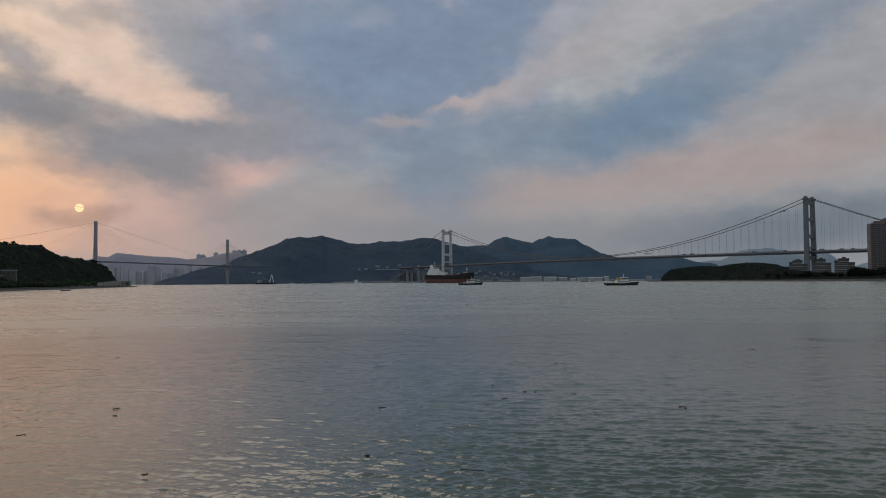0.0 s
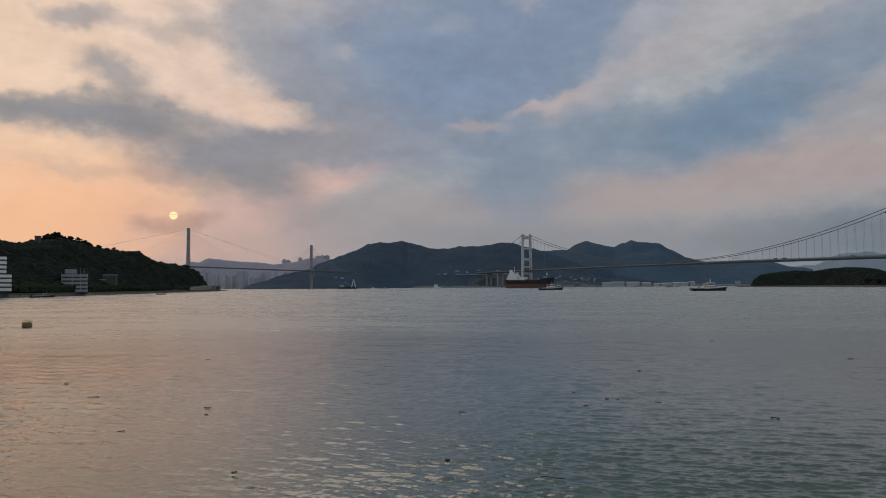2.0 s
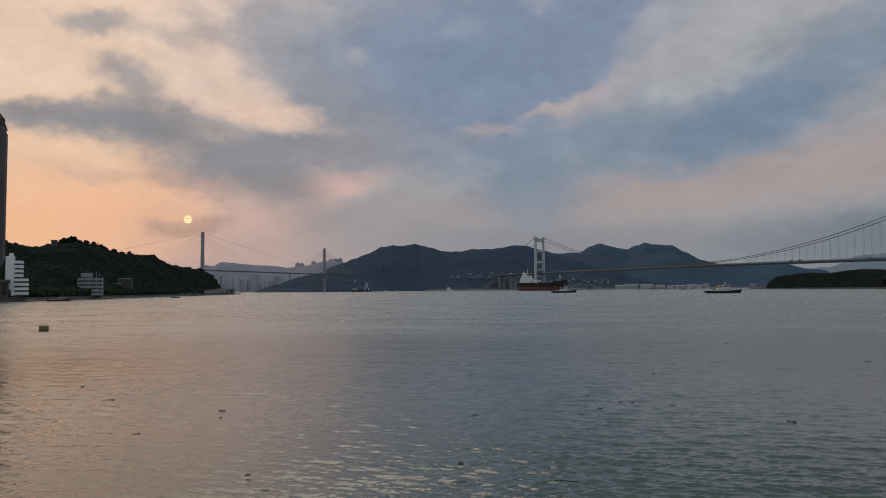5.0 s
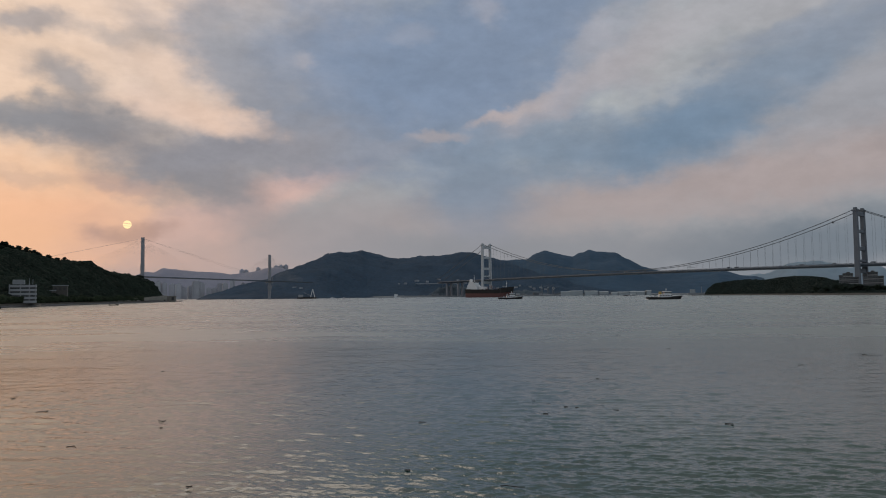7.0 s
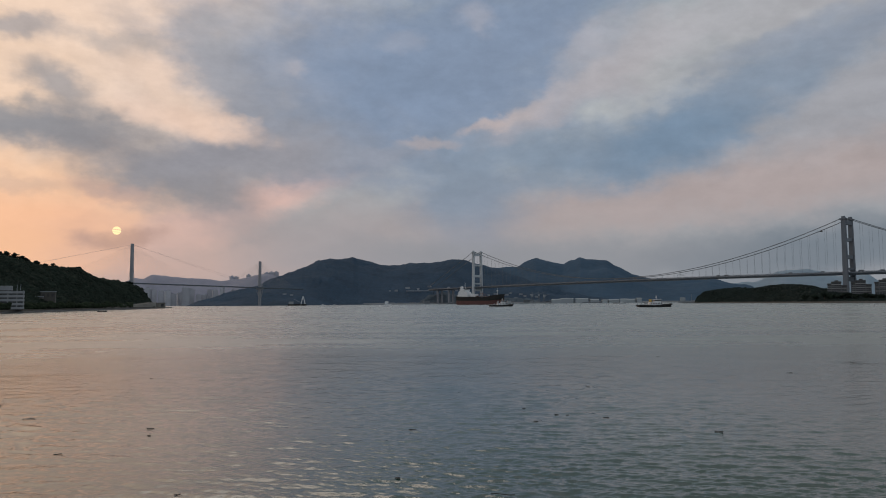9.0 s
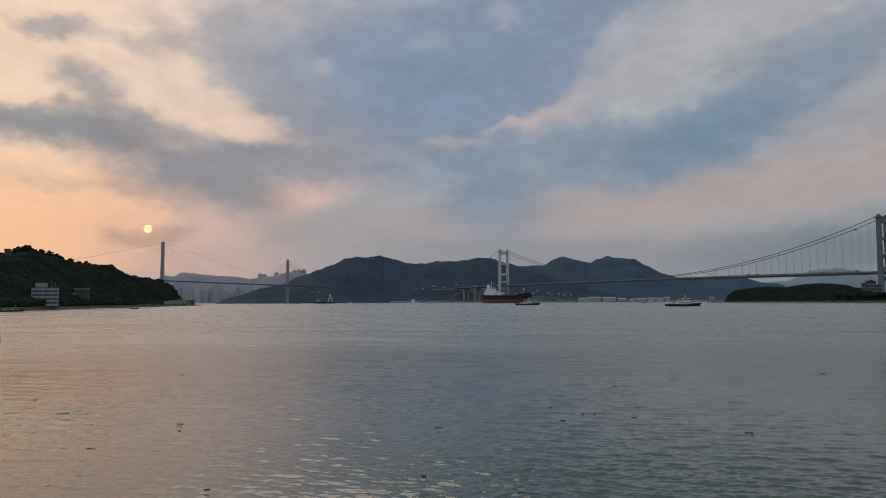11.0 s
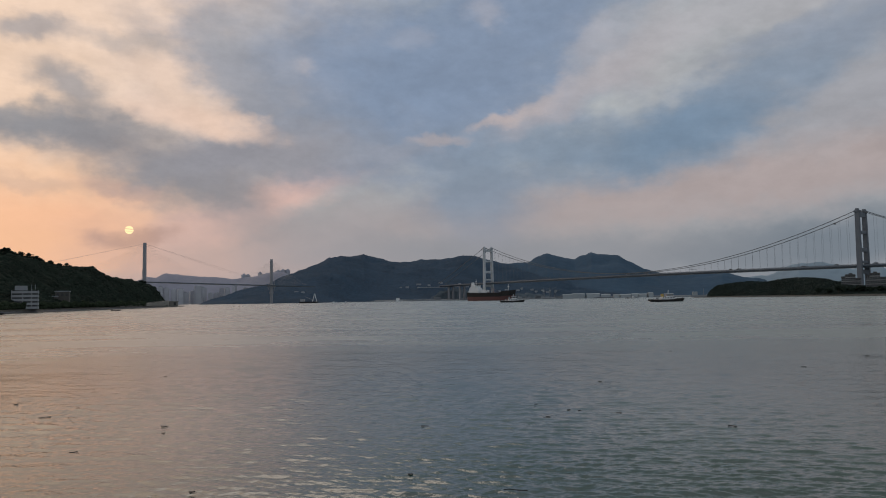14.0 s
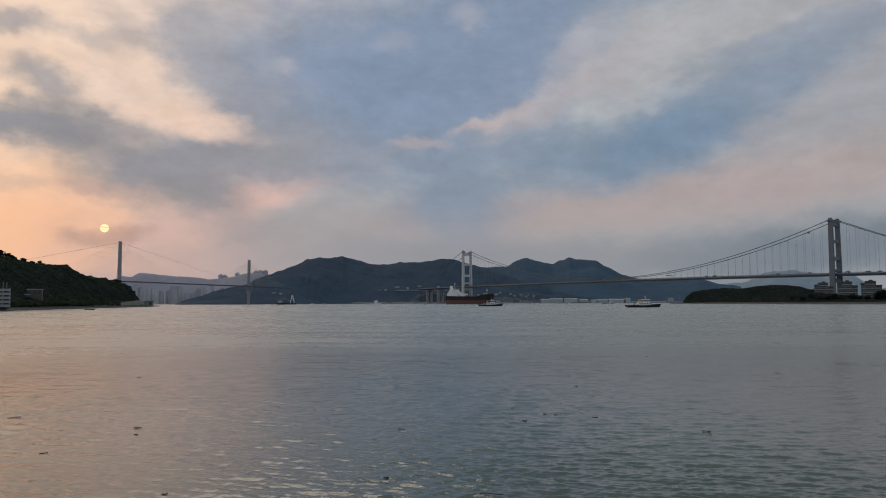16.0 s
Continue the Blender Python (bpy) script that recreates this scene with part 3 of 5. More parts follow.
def suspension_bridge():
    turn = math.degrees(math.atan2(AXIS.y, AXIS.x))
    bridge = thing("suspension_bridge", NEAR_TOWER, turn, "long grey suspension bridge with two concrete portal towers", "bridge")
    # local x runs along the bridge, local y across it
    for s0 in (0.0, SPAN):
        bm = bmesh.new()
        box(bm, s0 - 20, -30, -2, s0 + 20, 30, 6, 0.94)
        part("tower_base", bm, CONCRETE, bridge)
        stone = CONCRETE if s0 == 0 else CONCRETE_HAZED
        for side in (-1, 1):
            bm = bmesh.new()
            box(bm, s0 - 6.2, side * 21 - 3.6, 4, s0 + 6.2, side * 21 + 3.6, TOP - 6, 0.84)
            for v in bm.verts:
                if v.co.z > 100:
                    v.co.y -= side * 2.0
            bmesh.ops.bevel(bm, geom=list(bm.edges), offset=0.6, segments=1, affect="EDGES")
            leg = part("tower_leg", bm, stone, bridge)
            bm = bmesh.new()
            box(bm, s0 - 7, side * 19 - 4.5, TOP - 6, s0 + 7, side * 19 + 4.5, TOP - 2.0, 1.15, 0.5)
            box(bm, s0 - 5, side * 19 - 3, TOP - 1.99, s0 + 5, side * 19 + 3, TOP + 3.5, 0.7, 0.5)
            part("saddle", bm, stone, leg)
        for z, h in ((50, 10), (76, 6), (104, 9), (147, 7), (188, 10)):
            bm = bmesh.new()
            w = 17.2 if z < 100 else 16.4
            box(bm, s0 - 4, -w, z, s0 + 4, w, z + h, 1.0, 0.4)
            part("cross_beam", bm, stone, bridge)
    # deck box: streamlined nose on both edges
    bm = bmesh.new()
    outline = ((-20.5, -3.0), (-14, -7.2), (14, -7.2), (20.5, -3.0), (18, 0.0), (-18, 0.0))
    stations = [-480 + 40 * i for i in range(int((SPAN + 480 + 330) / 40) + 1)]
    rings = [[bm.verts.new((s, y, deck_height(s) + z)) for y, z in outline] for s in stations]
    for a, b in zip(rings, rings[1:]):
        for i in range(6):
            j = (i + 1) % 6
            bm.faces.new((a[i], a[j], b[j], b[i]))
    bm.faces.new(rings[0]), bm.faces.new(rings[-1][::-1])
    bmesh.ops.recalc_face_normals(bm, faces=bm.faces)
    deck = part("deck", bm, DECK_GREY, bridge, "long grey steel deck box")
    for side in (-1, 1):
        bm = bmesh.new()
        for a, b in zip(stations, stations[1:]):
            for h in (0.8, 1.6):
                rod(bm, (a, side * 17.6, deck_height(a) + h), (b, side * 17.6, deck_height(b) + h), 0.14, 4)
            for k in range(4):
                s = a + (b - a) * k / 4
                rod(bm, (s, side * 17.6, deck_height(s)), (s, side * 17.6, deck_height(s) + 1.6), 0.12, 4)
        part("parapet", bm, DECK_GREY, deck)
        pts = [(s, side * 18.0, cable_height(s)) for s in [-355 + 355 * i / 24 for i in range(24)]]
        pts += [(s, side * 18.0, cable_height(s)) for s in [SPAN * i / 70 for i in range(71)]]
        pts += [(s, side * 18.0, cable_height(s)) for s in [SPAN + 300 * (i + 1) / 14 for i in range(14)]]
        part("main_cable", tube(bmesh.new(), pts, 0.85, 6), CABLE, bridge)
    n = int(SPAN / 21)
    places = [SPAN * (i + 1) / (n + 1) for i in range(n)] + [-21.0 * (i + 1) for i in range(15)]
    for s in places:
        for side in (-1, 1):
            top, low = cable_height(s), deck_height(s) - 1
            if top - low < 1.5:
                continue
            bm = bmesh.new()
            for dx in (-0.35, 0.35):
                rod(bm, (s + dx, side * 18, low), (s + dx, side * 18, top), 0.085, 4)
            part("hanger", bm, CABLE, bridge)
    for s in (SPAN + 90, SPAN + 165, SPAN + 240, -150, -300):
        bm = bmesh.new()
        for y in (-11, 11):
            box(bm, s - 3, y - 4, -2, s + 3, y + 4, deck_height(s) - 9.5)
        box(bm, s - 3.4, -17, deck_height(s) - 9.49, s + 3.4, 17, deck_height(s) - 7.25)
        part("side_pier", bm, MAST if s > SPAN else CONCRETE, bridge)
    return bridge


suspension_bridge()


# ---------------------------------------------------------------- cable-stayed bridge
MAST_A, MAST_B = bearing(-25.49, 2421), bearing(-16.46, 2677)
STAY_AXIS = (MAST_B - MAST_A).normalized()
STAY_SPAN = (MAST_B - MAST_A).length


def stayed_deck(s):
    return 74.0 - 0.019 * s


def cable_stayed_bridge():
    turn = math.degrees(math.atan2(STAY_AXIS.y, STAY_AXIS.x))
    bridge = thing("cable_stayed_bridge", MAST_A, turn, "slender cable-stayed bridge with two single masts", "bridge")
    stations = [-620 + 40 * i for i in range(33)]
    for side in (-1, 1):
        bm = bmesh.new()
        outline = ((side * 4.0, 0), (side * 21, 0), (side * 21, -2.6), (side * 4.0, -3.0))
        rings = [[bm.verts.new((s, y, stayed_deck(s) + z)) for y, z in outline] for s in stations]
        for a, b in zip(rings, rings[1:]):
            for i in range(4):
                j = (i + 1) % 4
                bm.faces.new((a[i], a[j], b[j], b[i]))
        bm.faces.new(rings[0]), bm.faces.new(rings[-1][::-1])
        bmesh.ops.recalc_face_normals(bm, faces=bm.faces)
        part("deck", bm, DECK_GREY, bridge)
    for s0, top in ((0.0, 194.0), (STAY_SPAN, 158.0)):
        bm = bmesh.new()
        n = 10
        rings = []
        for k in range(n + 1):
            z = -2 + (top + 2) * k / n
            w = 5.2 - 1.6 * abs(z / top - 0.45) ** 1.2
            rings.append([bm.verts.new((s0 + w * 1.15 * math.cos(a), w * math.sin(a), z)) for a in [math.pi / 8 + math.pi / 4 * i for i in range(8)]])
        for a, b in zip(rings, rings[1:]):
            for i in range(8):
                j = (i + 1) % 8
                bm.faces.new((a[i], a[j], b[j], b[i]))
        bm.faces.new(rings[-1])
        mast = part("mast", bm, MAST, bridge)
        bm = bmesh.new()
        box(bm, s0 - 4, -19, stayed_deck(s0) - 7, s0 + 4, 19, stayed_deck(s0) - 3.2, 1.0, 0.4)
        part("cross_head", bm, MAST, mast)
        bm = bmesh.new()
        for y in (-1, 1):
            rod(bm, (s0, y * 19, stayed_deck(s0) - 5), (s0, y * 2, top - 20), 0.28, 4)
            rod(bm, (s0, y * 19, stayed_deck(s0) - 5), (s0, y * 3, 18), 0.28, 4)
        part("steadying_cable", bm, STAY, mast)
        reach = 228 if s0 == 0 else 150
        for way in (-1, 1):
            for k in range(15):
                for y in (-19.5, 19.5):
                    s = s0 + way * (22 + (reach - 22) * k / 14)
                    bm = bmesh.new()
                    rod(bm, (s, y, stayed_deck(s)), (s0 + way * 1.5, math.copysign(2.5, y), top - 38 + 34 * k / 14), 0.10, 4)
                    part("stay", bm, STAY, bridge)
    for y in (-1, 1):
        bm = bmesh.new()
        rod(bm, (0, y * 2, 191), (STAY_SPAN, y * 18, stayed_deck(STAY_SPAN)), 0.2, 4)
        part("long_stay", bm, STAY, bridge)
        bm = bmesh.new()
        rod(bm, (0, y * 2, 191), (-448, y * 18, stayed_deck(-448)), 0.2, 4)
        part("long_stay", bm, STAY, bridge)


cable_stayed_bridge()

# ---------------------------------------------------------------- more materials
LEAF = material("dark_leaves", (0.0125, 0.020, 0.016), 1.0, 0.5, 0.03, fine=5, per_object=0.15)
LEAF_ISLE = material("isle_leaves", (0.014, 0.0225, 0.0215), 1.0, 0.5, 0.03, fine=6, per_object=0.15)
BARK = material("bark", (0.055, 0.045, 0.038), 0.95, 0.3, 1.0)
ROCK = material("sea_wall_stone", (0.062, 0.059, 0.055), 0.95, 0.45, 0.08, bump=0.6, fine=7)
WET_ROCK = material("wet_tide_stone", (0.016, 0.016, 0.015), 0.5, 0.4, 0.1, fine=8)
PALE_STONE = material("pale_slab", (0.19, 0.185, 0.175), 0.9, 0.3, 0.1, fine=8)
CLIFF = material("cut_rock", (0.085, 0.11, 0.135), 0.95, 0.3, 0.02, bump=2, fine=7)
TOWER_RENDER = material("tower_render", (0.105, 0.10, 0.11), 0.8, 0.12, 0.06, fine=14)
TOWER_RENDER_PALE = material("tower_render_pale", (0.21, 0.20, 0.21), 0.8, 0.12, 0.06, fine=14)
TOWER_ROOF = material("tower_roof", (0.075, 0.045, 0.042), 0.8, 0.2, 0.2)
WINDOW = material("window_glass_dark", (0.035, 0.040, 0.048), 0.15, 0.3, 0.3)
SILL = material("bay_sill", (0.27, 0.265, 0.27), 0.8, 0.12, 0.3)
WHITE_WALL = material("white_render", (0.62, 0.65, 0.68), 0.75, 0.08, 0.12, fine=10)
PALE_WALL = material("pale_render", (0.23, 0.255, 0.285), 0.8, 0.14, 0.12, fine=10)
GREY_WALL = material("grey_render", (0.22, 0.25, 0.285), 0.8, 0.16, 0.12, fine=10)
BROWN_WALL = material("brown_render", (0.075, 0.074, 0.072), 0.85, 0.2, 0.12, fine=10)
# near-black that paints the shade of openings; dark roofs and the cradle use it too
SHADE = material("opening_shade_dark_trim", (0.03, 0.033, 0.037), 0.5, 0.2, 0.3)
# both city concretes are lightened and blued to carry the distant haze
CITY = material("city_concrete", (0.33, 0.345, 0.40), 0.85, 0.14, 0.02, fine=14, per_object=0.18)
CITY_HAZE_BLUE = material("hazed_hillside_concrete", (0.38, 0.40, 0.48), 0.85, 0.12, 0.02, fine=14, per_object=0.12)
SHED = material("shed_sheet", (0.28, 0.32, 0.36), 0.6, 0.1, 0.05, fine=9, per_object=0.1)
SHED_DARK = material("quay_grey", (0.13, 0.15, 0.175), 0.8, 0.2, 0.05, fine=9, per_object=0.15)
HULL_RED = material("red_hull_paint", (0.080, 0.030, 0.030), 0.6, 0.25, 0.12, fine=9)
HULL_BLACK = material("black_hull_paint", (0.010, 0.011, 0.013), 0.9, 0.3, 0.3)
SHIP_WHITE = material("ship_white", (0.55, 0.58, 0.62), 0.55, 0.08, 0.3)
SHIP_GREY = material("ship_grey", (0.22, 0.24, 0.27), 0.6, 0.15, 0.3)
DECK_RED = material("deck_oxide", (0.15, 0.07, 0.055), 0.8, 0.25, 0.3)
RUBBER = material("tyre_rubber", (0.018, 0.018, 0.02), 0.9, 0.3, 2)
YELLOW = material("tug_yellow", (0.36, 0.26, 0.07), 0.6, 0.12, 0.5)
BUOY_YELLOW = material("buoy_yellow", (0.15, 0.115, 0.03), 0.7, 0.35, 3, fine=5)
WEED = material("wet_weed_band", (0.035, 0.035, 0.022), 0.6, 0.4, 4)
DRIFT = material("wet_driftwood", (0.012, 0.010, 0.009), 0.6, 0.4, 6, bump=0.01)
FLAT_WHITE = material("flats_white_render", (0.30, 0.31, 0.32), 0.8, 0.12, 0.1, fine=10)
ISLE_WALL = material("terrace_render", (0.12, 0.13, 0.142), 0.8, 0.15, 0.1, fine=10)
SAND = material("shore_sand", (0.085, 0.082, 0.08), 0.95, 0.2, 0.1, fine=9)


# ---------------------------------------------------------------- woods
def clump_mesh(name, places, sizes, mat, seed, detail=1):
    """Many leafy crowns in one mesh, each an uneven ball of leaves."""
    rng = np.random.default_rng(seed)
    bm = bmesh.new()
    bmesh.ops.create_icosphere(bm, subdivisions=detail, radius=1.0)
    bm.verts.ensure_lookup_table()
    ball = np.array([v.co[:] for v in bm.verts])
    tris = np.array([[v.index for v in f.verts] for f in bm.faces])
    bm.free()
    nv, count = len(ball), len(places)
    shape = ball[None] * (1 + rng.uniform(-0.34, 0.30, (count, nv, 1)))
    shape[:, :, 2] *= 0.78
    spin = rng.uniform(0, 2 * np.pi, count)
    c, s = np.cos(spin)[:, None], np.sin(spin)[:, None]
    x, y = shape[:, :, 0] * c - shape[:, :, 1] * s, shape[:, :, 0] * s + shape[:, :, 1] * c
    shape = np.stack([x, y, shape[:, :, 2]], -1) * np.asarray(sizes)[:, None, None] + np.asarray(places)[:, None, :]
    verts = shape.reshape(-1, 3)
    faces = (tris[None] + (np.arange(count) * nv)[:, None, None]).reshape(-1, 3)
    me = bpy.data.meshes.new(name)
    me.from_pydata(verts.tolist(), [], faces.tolist())
    me.polygons.foreach_set("use_smooth", [True] * len(me.polygons))
    me.materials.append(mat)
    return me


def wood_on(name, verts, cols, rows, front, count, size, mat, label, seed, lowest=5.0, lift=0.35, first=0):
    """Crowns scattered over the viewer's side of a hill."""
    rng = np.random.default_rng(seed)
    v = np.array(verts).reshape(cols, rows, 3)
    i, j = rng.integers(0, cols - 1, count * 2), rng.integers(first, front, count * 2)
    a, b = rng.random((2, count * 2, 1))
    p = v[i, j] * (1 - a) * (1 - b) + v[i + 1, j] * a * (1 - b) + v[i, j + 1] * (1 - a) * b + v[i + 1, j + 1] * a * b
    p = p[p[:, 2] > lowest][:count]
    r = size * rng.uniform(0.55, 1.25, len(p)) * np.where(rng.random(len(p)) < 0.06, 1.5, 1.0)
    p[:, 2] += r * lift
    ob = new(name, clump_mesh(name, p, r, mat, seed + 1))
    return tagged(ob, label, "woodland", kind="stuff")


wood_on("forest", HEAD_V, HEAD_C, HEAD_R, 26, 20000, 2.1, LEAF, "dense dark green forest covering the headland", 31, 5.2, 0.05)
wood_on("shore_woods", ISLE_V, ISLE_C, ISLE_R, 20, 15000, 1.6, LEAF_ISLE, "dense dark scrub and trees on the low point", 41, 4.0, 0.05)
# crowns carry the same blue haze in their colour as the slope
WOOD_CANOPY_HAZED = material("canopy_across_hazed", (0.035, 0.064, 0.104), 0.95, 0.25, 0.01, fine=8)
wood_on("far_forest", ACROSS_V, ACROSS_C, ACROSS_R, 26, 20000, 4.6, WOOD_CANOPY_HAZED, "continuous dark forest on the hill across the water, tinted blue for haze", 51, 20.0, -0.62, 2)


def quay_shrubs():
    """A ragged belt of low trees and shrubs between the sea wall and the slope."""
    rng = np.random.default_rng(61)
    places, sizes = [], []
    for az in np.arange(-38.2, -25.4, 0.008):
        if -37.9 < az < -36.9 or rng.random() < 0.18:
            continue
        d = curve_at([(-44, 520), (-39, 560), (-35, 628), (-32, 730), (-29, 868), (-26, 1060), (-24.2, 1230)], az)
        p = bearing(az, d + rng.uniform(9, 24))
        r = rng.uniform(1.2, 3.0) * (1.0 + 0.5 * noise.noise((az * 2.2, 0, 6)))
        places.append((p.x, p.y, 3.4 + r * rng.uniform(0.3, 1.7)))
        sizes.append(r)
    ob = new("quay_shrubs", clump_mesh("quay_shrubs", places, sizes, SHRUB, 62))
    tagged(ob, "ragged belt of green shrubs and low trees behind the sea wall", "shrubs", kind="stuff")


SHRUB = material("shrub_leaves", (0.020, 0.030, 0.018), 1.0, 0.5, 0.06, fine=6)
quay_shrubs()


def on_slope(verts, cols, rows, az, lo, hi, z):
    """The place on the viewer's side of a hill, at that bearing, where the ground reaches the height z."""
    i = min(max(int((az - lo) / (hi - lo) * (cols - 1)), 0), cols - 1)
    for j in range(rows):
        if verts[i * rows + j][2] >= z:
            return Vector(verts[i * rows + j])
    return Vector(verts[i * rows + rows // 2])



def tree(height, spread, seed, label):
    """A broad-leaved tree: tapered trunk, limbs and a loose crown of leaf clumps."""
    rng = random.Random(seed)
    t = thing("tree", (0, 0, 0), 0, label, "tree", "trees along the crest")
    bm = bmesh.new()
    fork = Vector((rng.uniform(-0.5, 0.5), rng.uniform(-0.5, 0.5), height * 0.45))
    rod(bm, (0, 0, -4.5), fork, 0.42, 7, 0.26)
    tips = []
    for k in range(7):
        a = 2 * math.pi * k / 7 + rng.uniform(-0.4, 0.4)
        tip = Vector((math.cos(a) * spread * rng.uniform(0.4, 0.8), math.sin(a) * spread * rng.uniform(0.4, 0.8), height * rng.uniform(0.5, 0.95)))
        rod(bm, fork, tip, 0.17, 5, 0.05)
        tips.append(tip)
    part("trunk", bm, BARK, t)
    places, sizes = [], []
    for tip in tips + [Vector((0, 0, height * 0.9))]:
        for _ in range(14):
            places.append(tip + Vector((rng.gauss(0, spread * 0.24), rng.gauss(0, spread * 0.24), rng.gauss(0, height * 0.07))))
            sizes.append(rng.uniform(0.4, 1.0) * spread * 0.33)
    ob = new("crown", clump_mesh("crown", [p[:] for p in places], sizes, LEAF, seed))
    ob.parent = t
    return t


TREES = [tree(9.5, 4.6, 3, "dark broad-leaved tree standing out on the crest"),
         tree(7.5, 3.8, 4, "small dark round-headed tree on the crest"),
         tree(11.0, 3.6, 5, "tall dark narrow tree on the crest")]


def crest_point(verts, cols, rows, az, lo, hi):
    i = min(max(int((az - lo) / (hi - lo) * (cols - 1)), 0), cols - 1)
    return Vector(max((verts[i * rows + j] for j in range(rows)), key=lambda v: v[2]))


CREST_TREES = [(-37.6, 1, 0.8), (-36.9, 1, 0.8), (-36.3, 2, 0.7), (-35.7, 1, 1.0), (-35.1, 0, 0.9), (-34.75, 0, 1.15), (-34.45, 0, 1.3), (-34.1, 0, 1.2), (-33.75, 1, 1.3),
               (-33.3, 0, 1.1), (-32.75, 2, 0.95), (-32.4, 0, 1.0), (-32.15, 1, 1.1), (-31.5, 0, 0.95), (-31.0, 1, 0.9), (-30.3, 1, 0.9), (-29.6, 1, 0.8), (-28.9, 0, 0.8),
               (-28.2, 1, 0.8), (-27.3, 1, 0.8), (-26.4, 1, 0.9), (-25.7, 0, 0.8), (-25.5, 2, 0.9), (-25.1, 1, 0.9), (-24.75, 0, 0.8), (-24.5, 1, 0.9)]
for n, (az, k, size) in enumerate(CREST_TREES):
    p = crest_point(HEAD_V, HEAD_C, HEAD_R, az, -44, -23.9)
    m = Matrix.Translation(p - Vector((0, 0, 3.6))) @ Matrix.Rotation(n * 1.7, 4, "Z") @ Matrix.Diagonal((size, size, size, 1))
    made = copy_thing(TREES[k], m)
    made.scale = (size, size, size)
for k, (az, size) in enumerate(((-38.4, 0.9), (-33.0, 0.8), (-30.6, 0.8))):
    TREES[k].matrix_basis = Matrix.Translation(crest_point(HEAD_V, HEAD_C, HEAD_R, az, -44, -23.9) - Vector((0, 0, 3.6))) @ Matrix.Diagonal((size, size, size, 1))


# ---------------------------------------------------------------- left shore
SHORE = [(-46, 500), (-44, 520), (-39, 560), (-35, 628), (-32, 730), (-29, 868), (-26, 1060), (-24.2, 1230), (-22.7, 1440)]


def sea_wall():
    """Rough stone revetment with a flat quay behind it."""
    bm = bmesh.new()
    rings = []
    az = -46.0
    while az <= -22.7:
        d = curve_at(SHORE, az)
        k = max(0.35, min(1.0, (-22.6 - az) / 2.0))
        row = []
        for off, z in ((-7, -1.0), (-5, 0.6 * k), (-2.5, 1.8 * k), (0, 2.8 * k), (3, 3.0 * k), (40 * k, 3.6 * k), (90 * k, 4.4 * k)):
            p = bearing(az, d + off + noise.noise((az * 5, off, 0)) * 1.2)
            row.append(bm.verts.new((p.x, p.y, z + (noise.noise((az * 9, off * 3, 4)) * 0.6 if 0 < z < 2.9 else 0))))
        rings.append(row)
        az += 0.08
    for a, b in zip(rings, rings[1:]):
        for i in range(6):
            face = bm.faces.new((a[i], b[i], b[i + 1], a[i + 1]))
            face.material_index = 1 if i < 2 else 0
    wall = mesh_object("sea_wall", bm, ROCK)
    wall.data.materials.append(WET_ROCK)
    tagged(wall, "rough grey stone sea wall with a flat quay", "sea wall", kind="structure")
    # dark wall below the towers
    bm = bmesh.new()
    for a, b in zip([-46 + 0.5 * i for i in range(16)], [-45.5 + 0.5 * i for i in range(16)]):
        pa, pb = bearing(a, curve_at(SHORE, a) - 4.2), bearing(b, curve_at(SHORE, b) - 4.2)
        qa, qb = bearing(a, curve_at(SHORE, a) - 1.2), bearing(b, curve_at(SHORE, b) - 1.2)
        vs = [bm.verts.new((p.x, p.y, z)) for z in (-1, 4.9) for p in (pa, pb, qb, qa)]
        for f in ((4, 5, 6, 7), (0, 1, 5, 4), (1, 2, 6, 5), (3, 0, 4, 7), (2, 3, 7, 6)):
            bm.faces.new([vs[i] for i in f])
    tagged(mesh_object("quay_wall", bm, ROCK), "upright concrete quay wall below the towers", "quay wall", kind="structure")
    # long ramp towards the tip of the headland
    ramp = thing("ramp", bearing(-25.3, 1100), 0, "long pale concrete ramp rising along the shore", "ramp")
    base = ramp.matrix_basis.inverted()
    bm = bmesh.new()
    rings = []
    for k in range(15):
        az = -27.3 + 3.5 * k / 14
        d = curve_at(SHORE, az) + 9
        z = 3.2 + 7.0 * (k / 14) ** 1.5
        p, q = base @ bearing(az, d), base @ bearing(az, d + 14)
        rings.append([bm.verts.new(c) for c in ((p.x, p.y, -1), (p.x, p.y, z), (q.x, q.y, z + 0.6), (q.x, q.y, -1))])
    for a, b in zip(rings, rings[1:]):
        for i in range(3):
            bm.faces.new((a[i], b[i], b[i + 1], a[i + 1]))
    bm.faces.new(rings[-1]), bm.faces.new(rings[0][::-1])
    bmesh.ops.recalc_face_normals(bm, faces=bm.faces)
    part("ramp_body", bm, PALE_STONE, ramp)
    bm = bmesh.new()
    for a, b in zip(range(14), range(1, 15)):
        pts = []
        for k in (a, b):
            az = -27.3 + 3.5 * k / 14
            q = base @ bearing(az, curve_at(SHORE, az) + 9.4)
            pts.append((q.x, q.y, 3.2 + 7.0 * (k / 14) ** 1.5 + 1.3))
        rod(bm, pts[0], pts[1], 0.35, 4)
        rod(bm, pts[0], (pts[0][0], pts[0][1], pts[0][2] - 1.5), 0.3, 4)
    part("parapet", bm, PALE_STONE, ramp)
    hut = thing("blockhouse", bearing(-23.55, 1330), 24, "squat concrete blockhouse on the tip of the shore", "blockhouse")
    bm = bmesh.new()
    box(bm, -9, -5, -1, 9, 5, 9.0, 0.97, 0.3)
    part("wall", bm, PALE_STONE, hut)
    bm = bmesh.new()
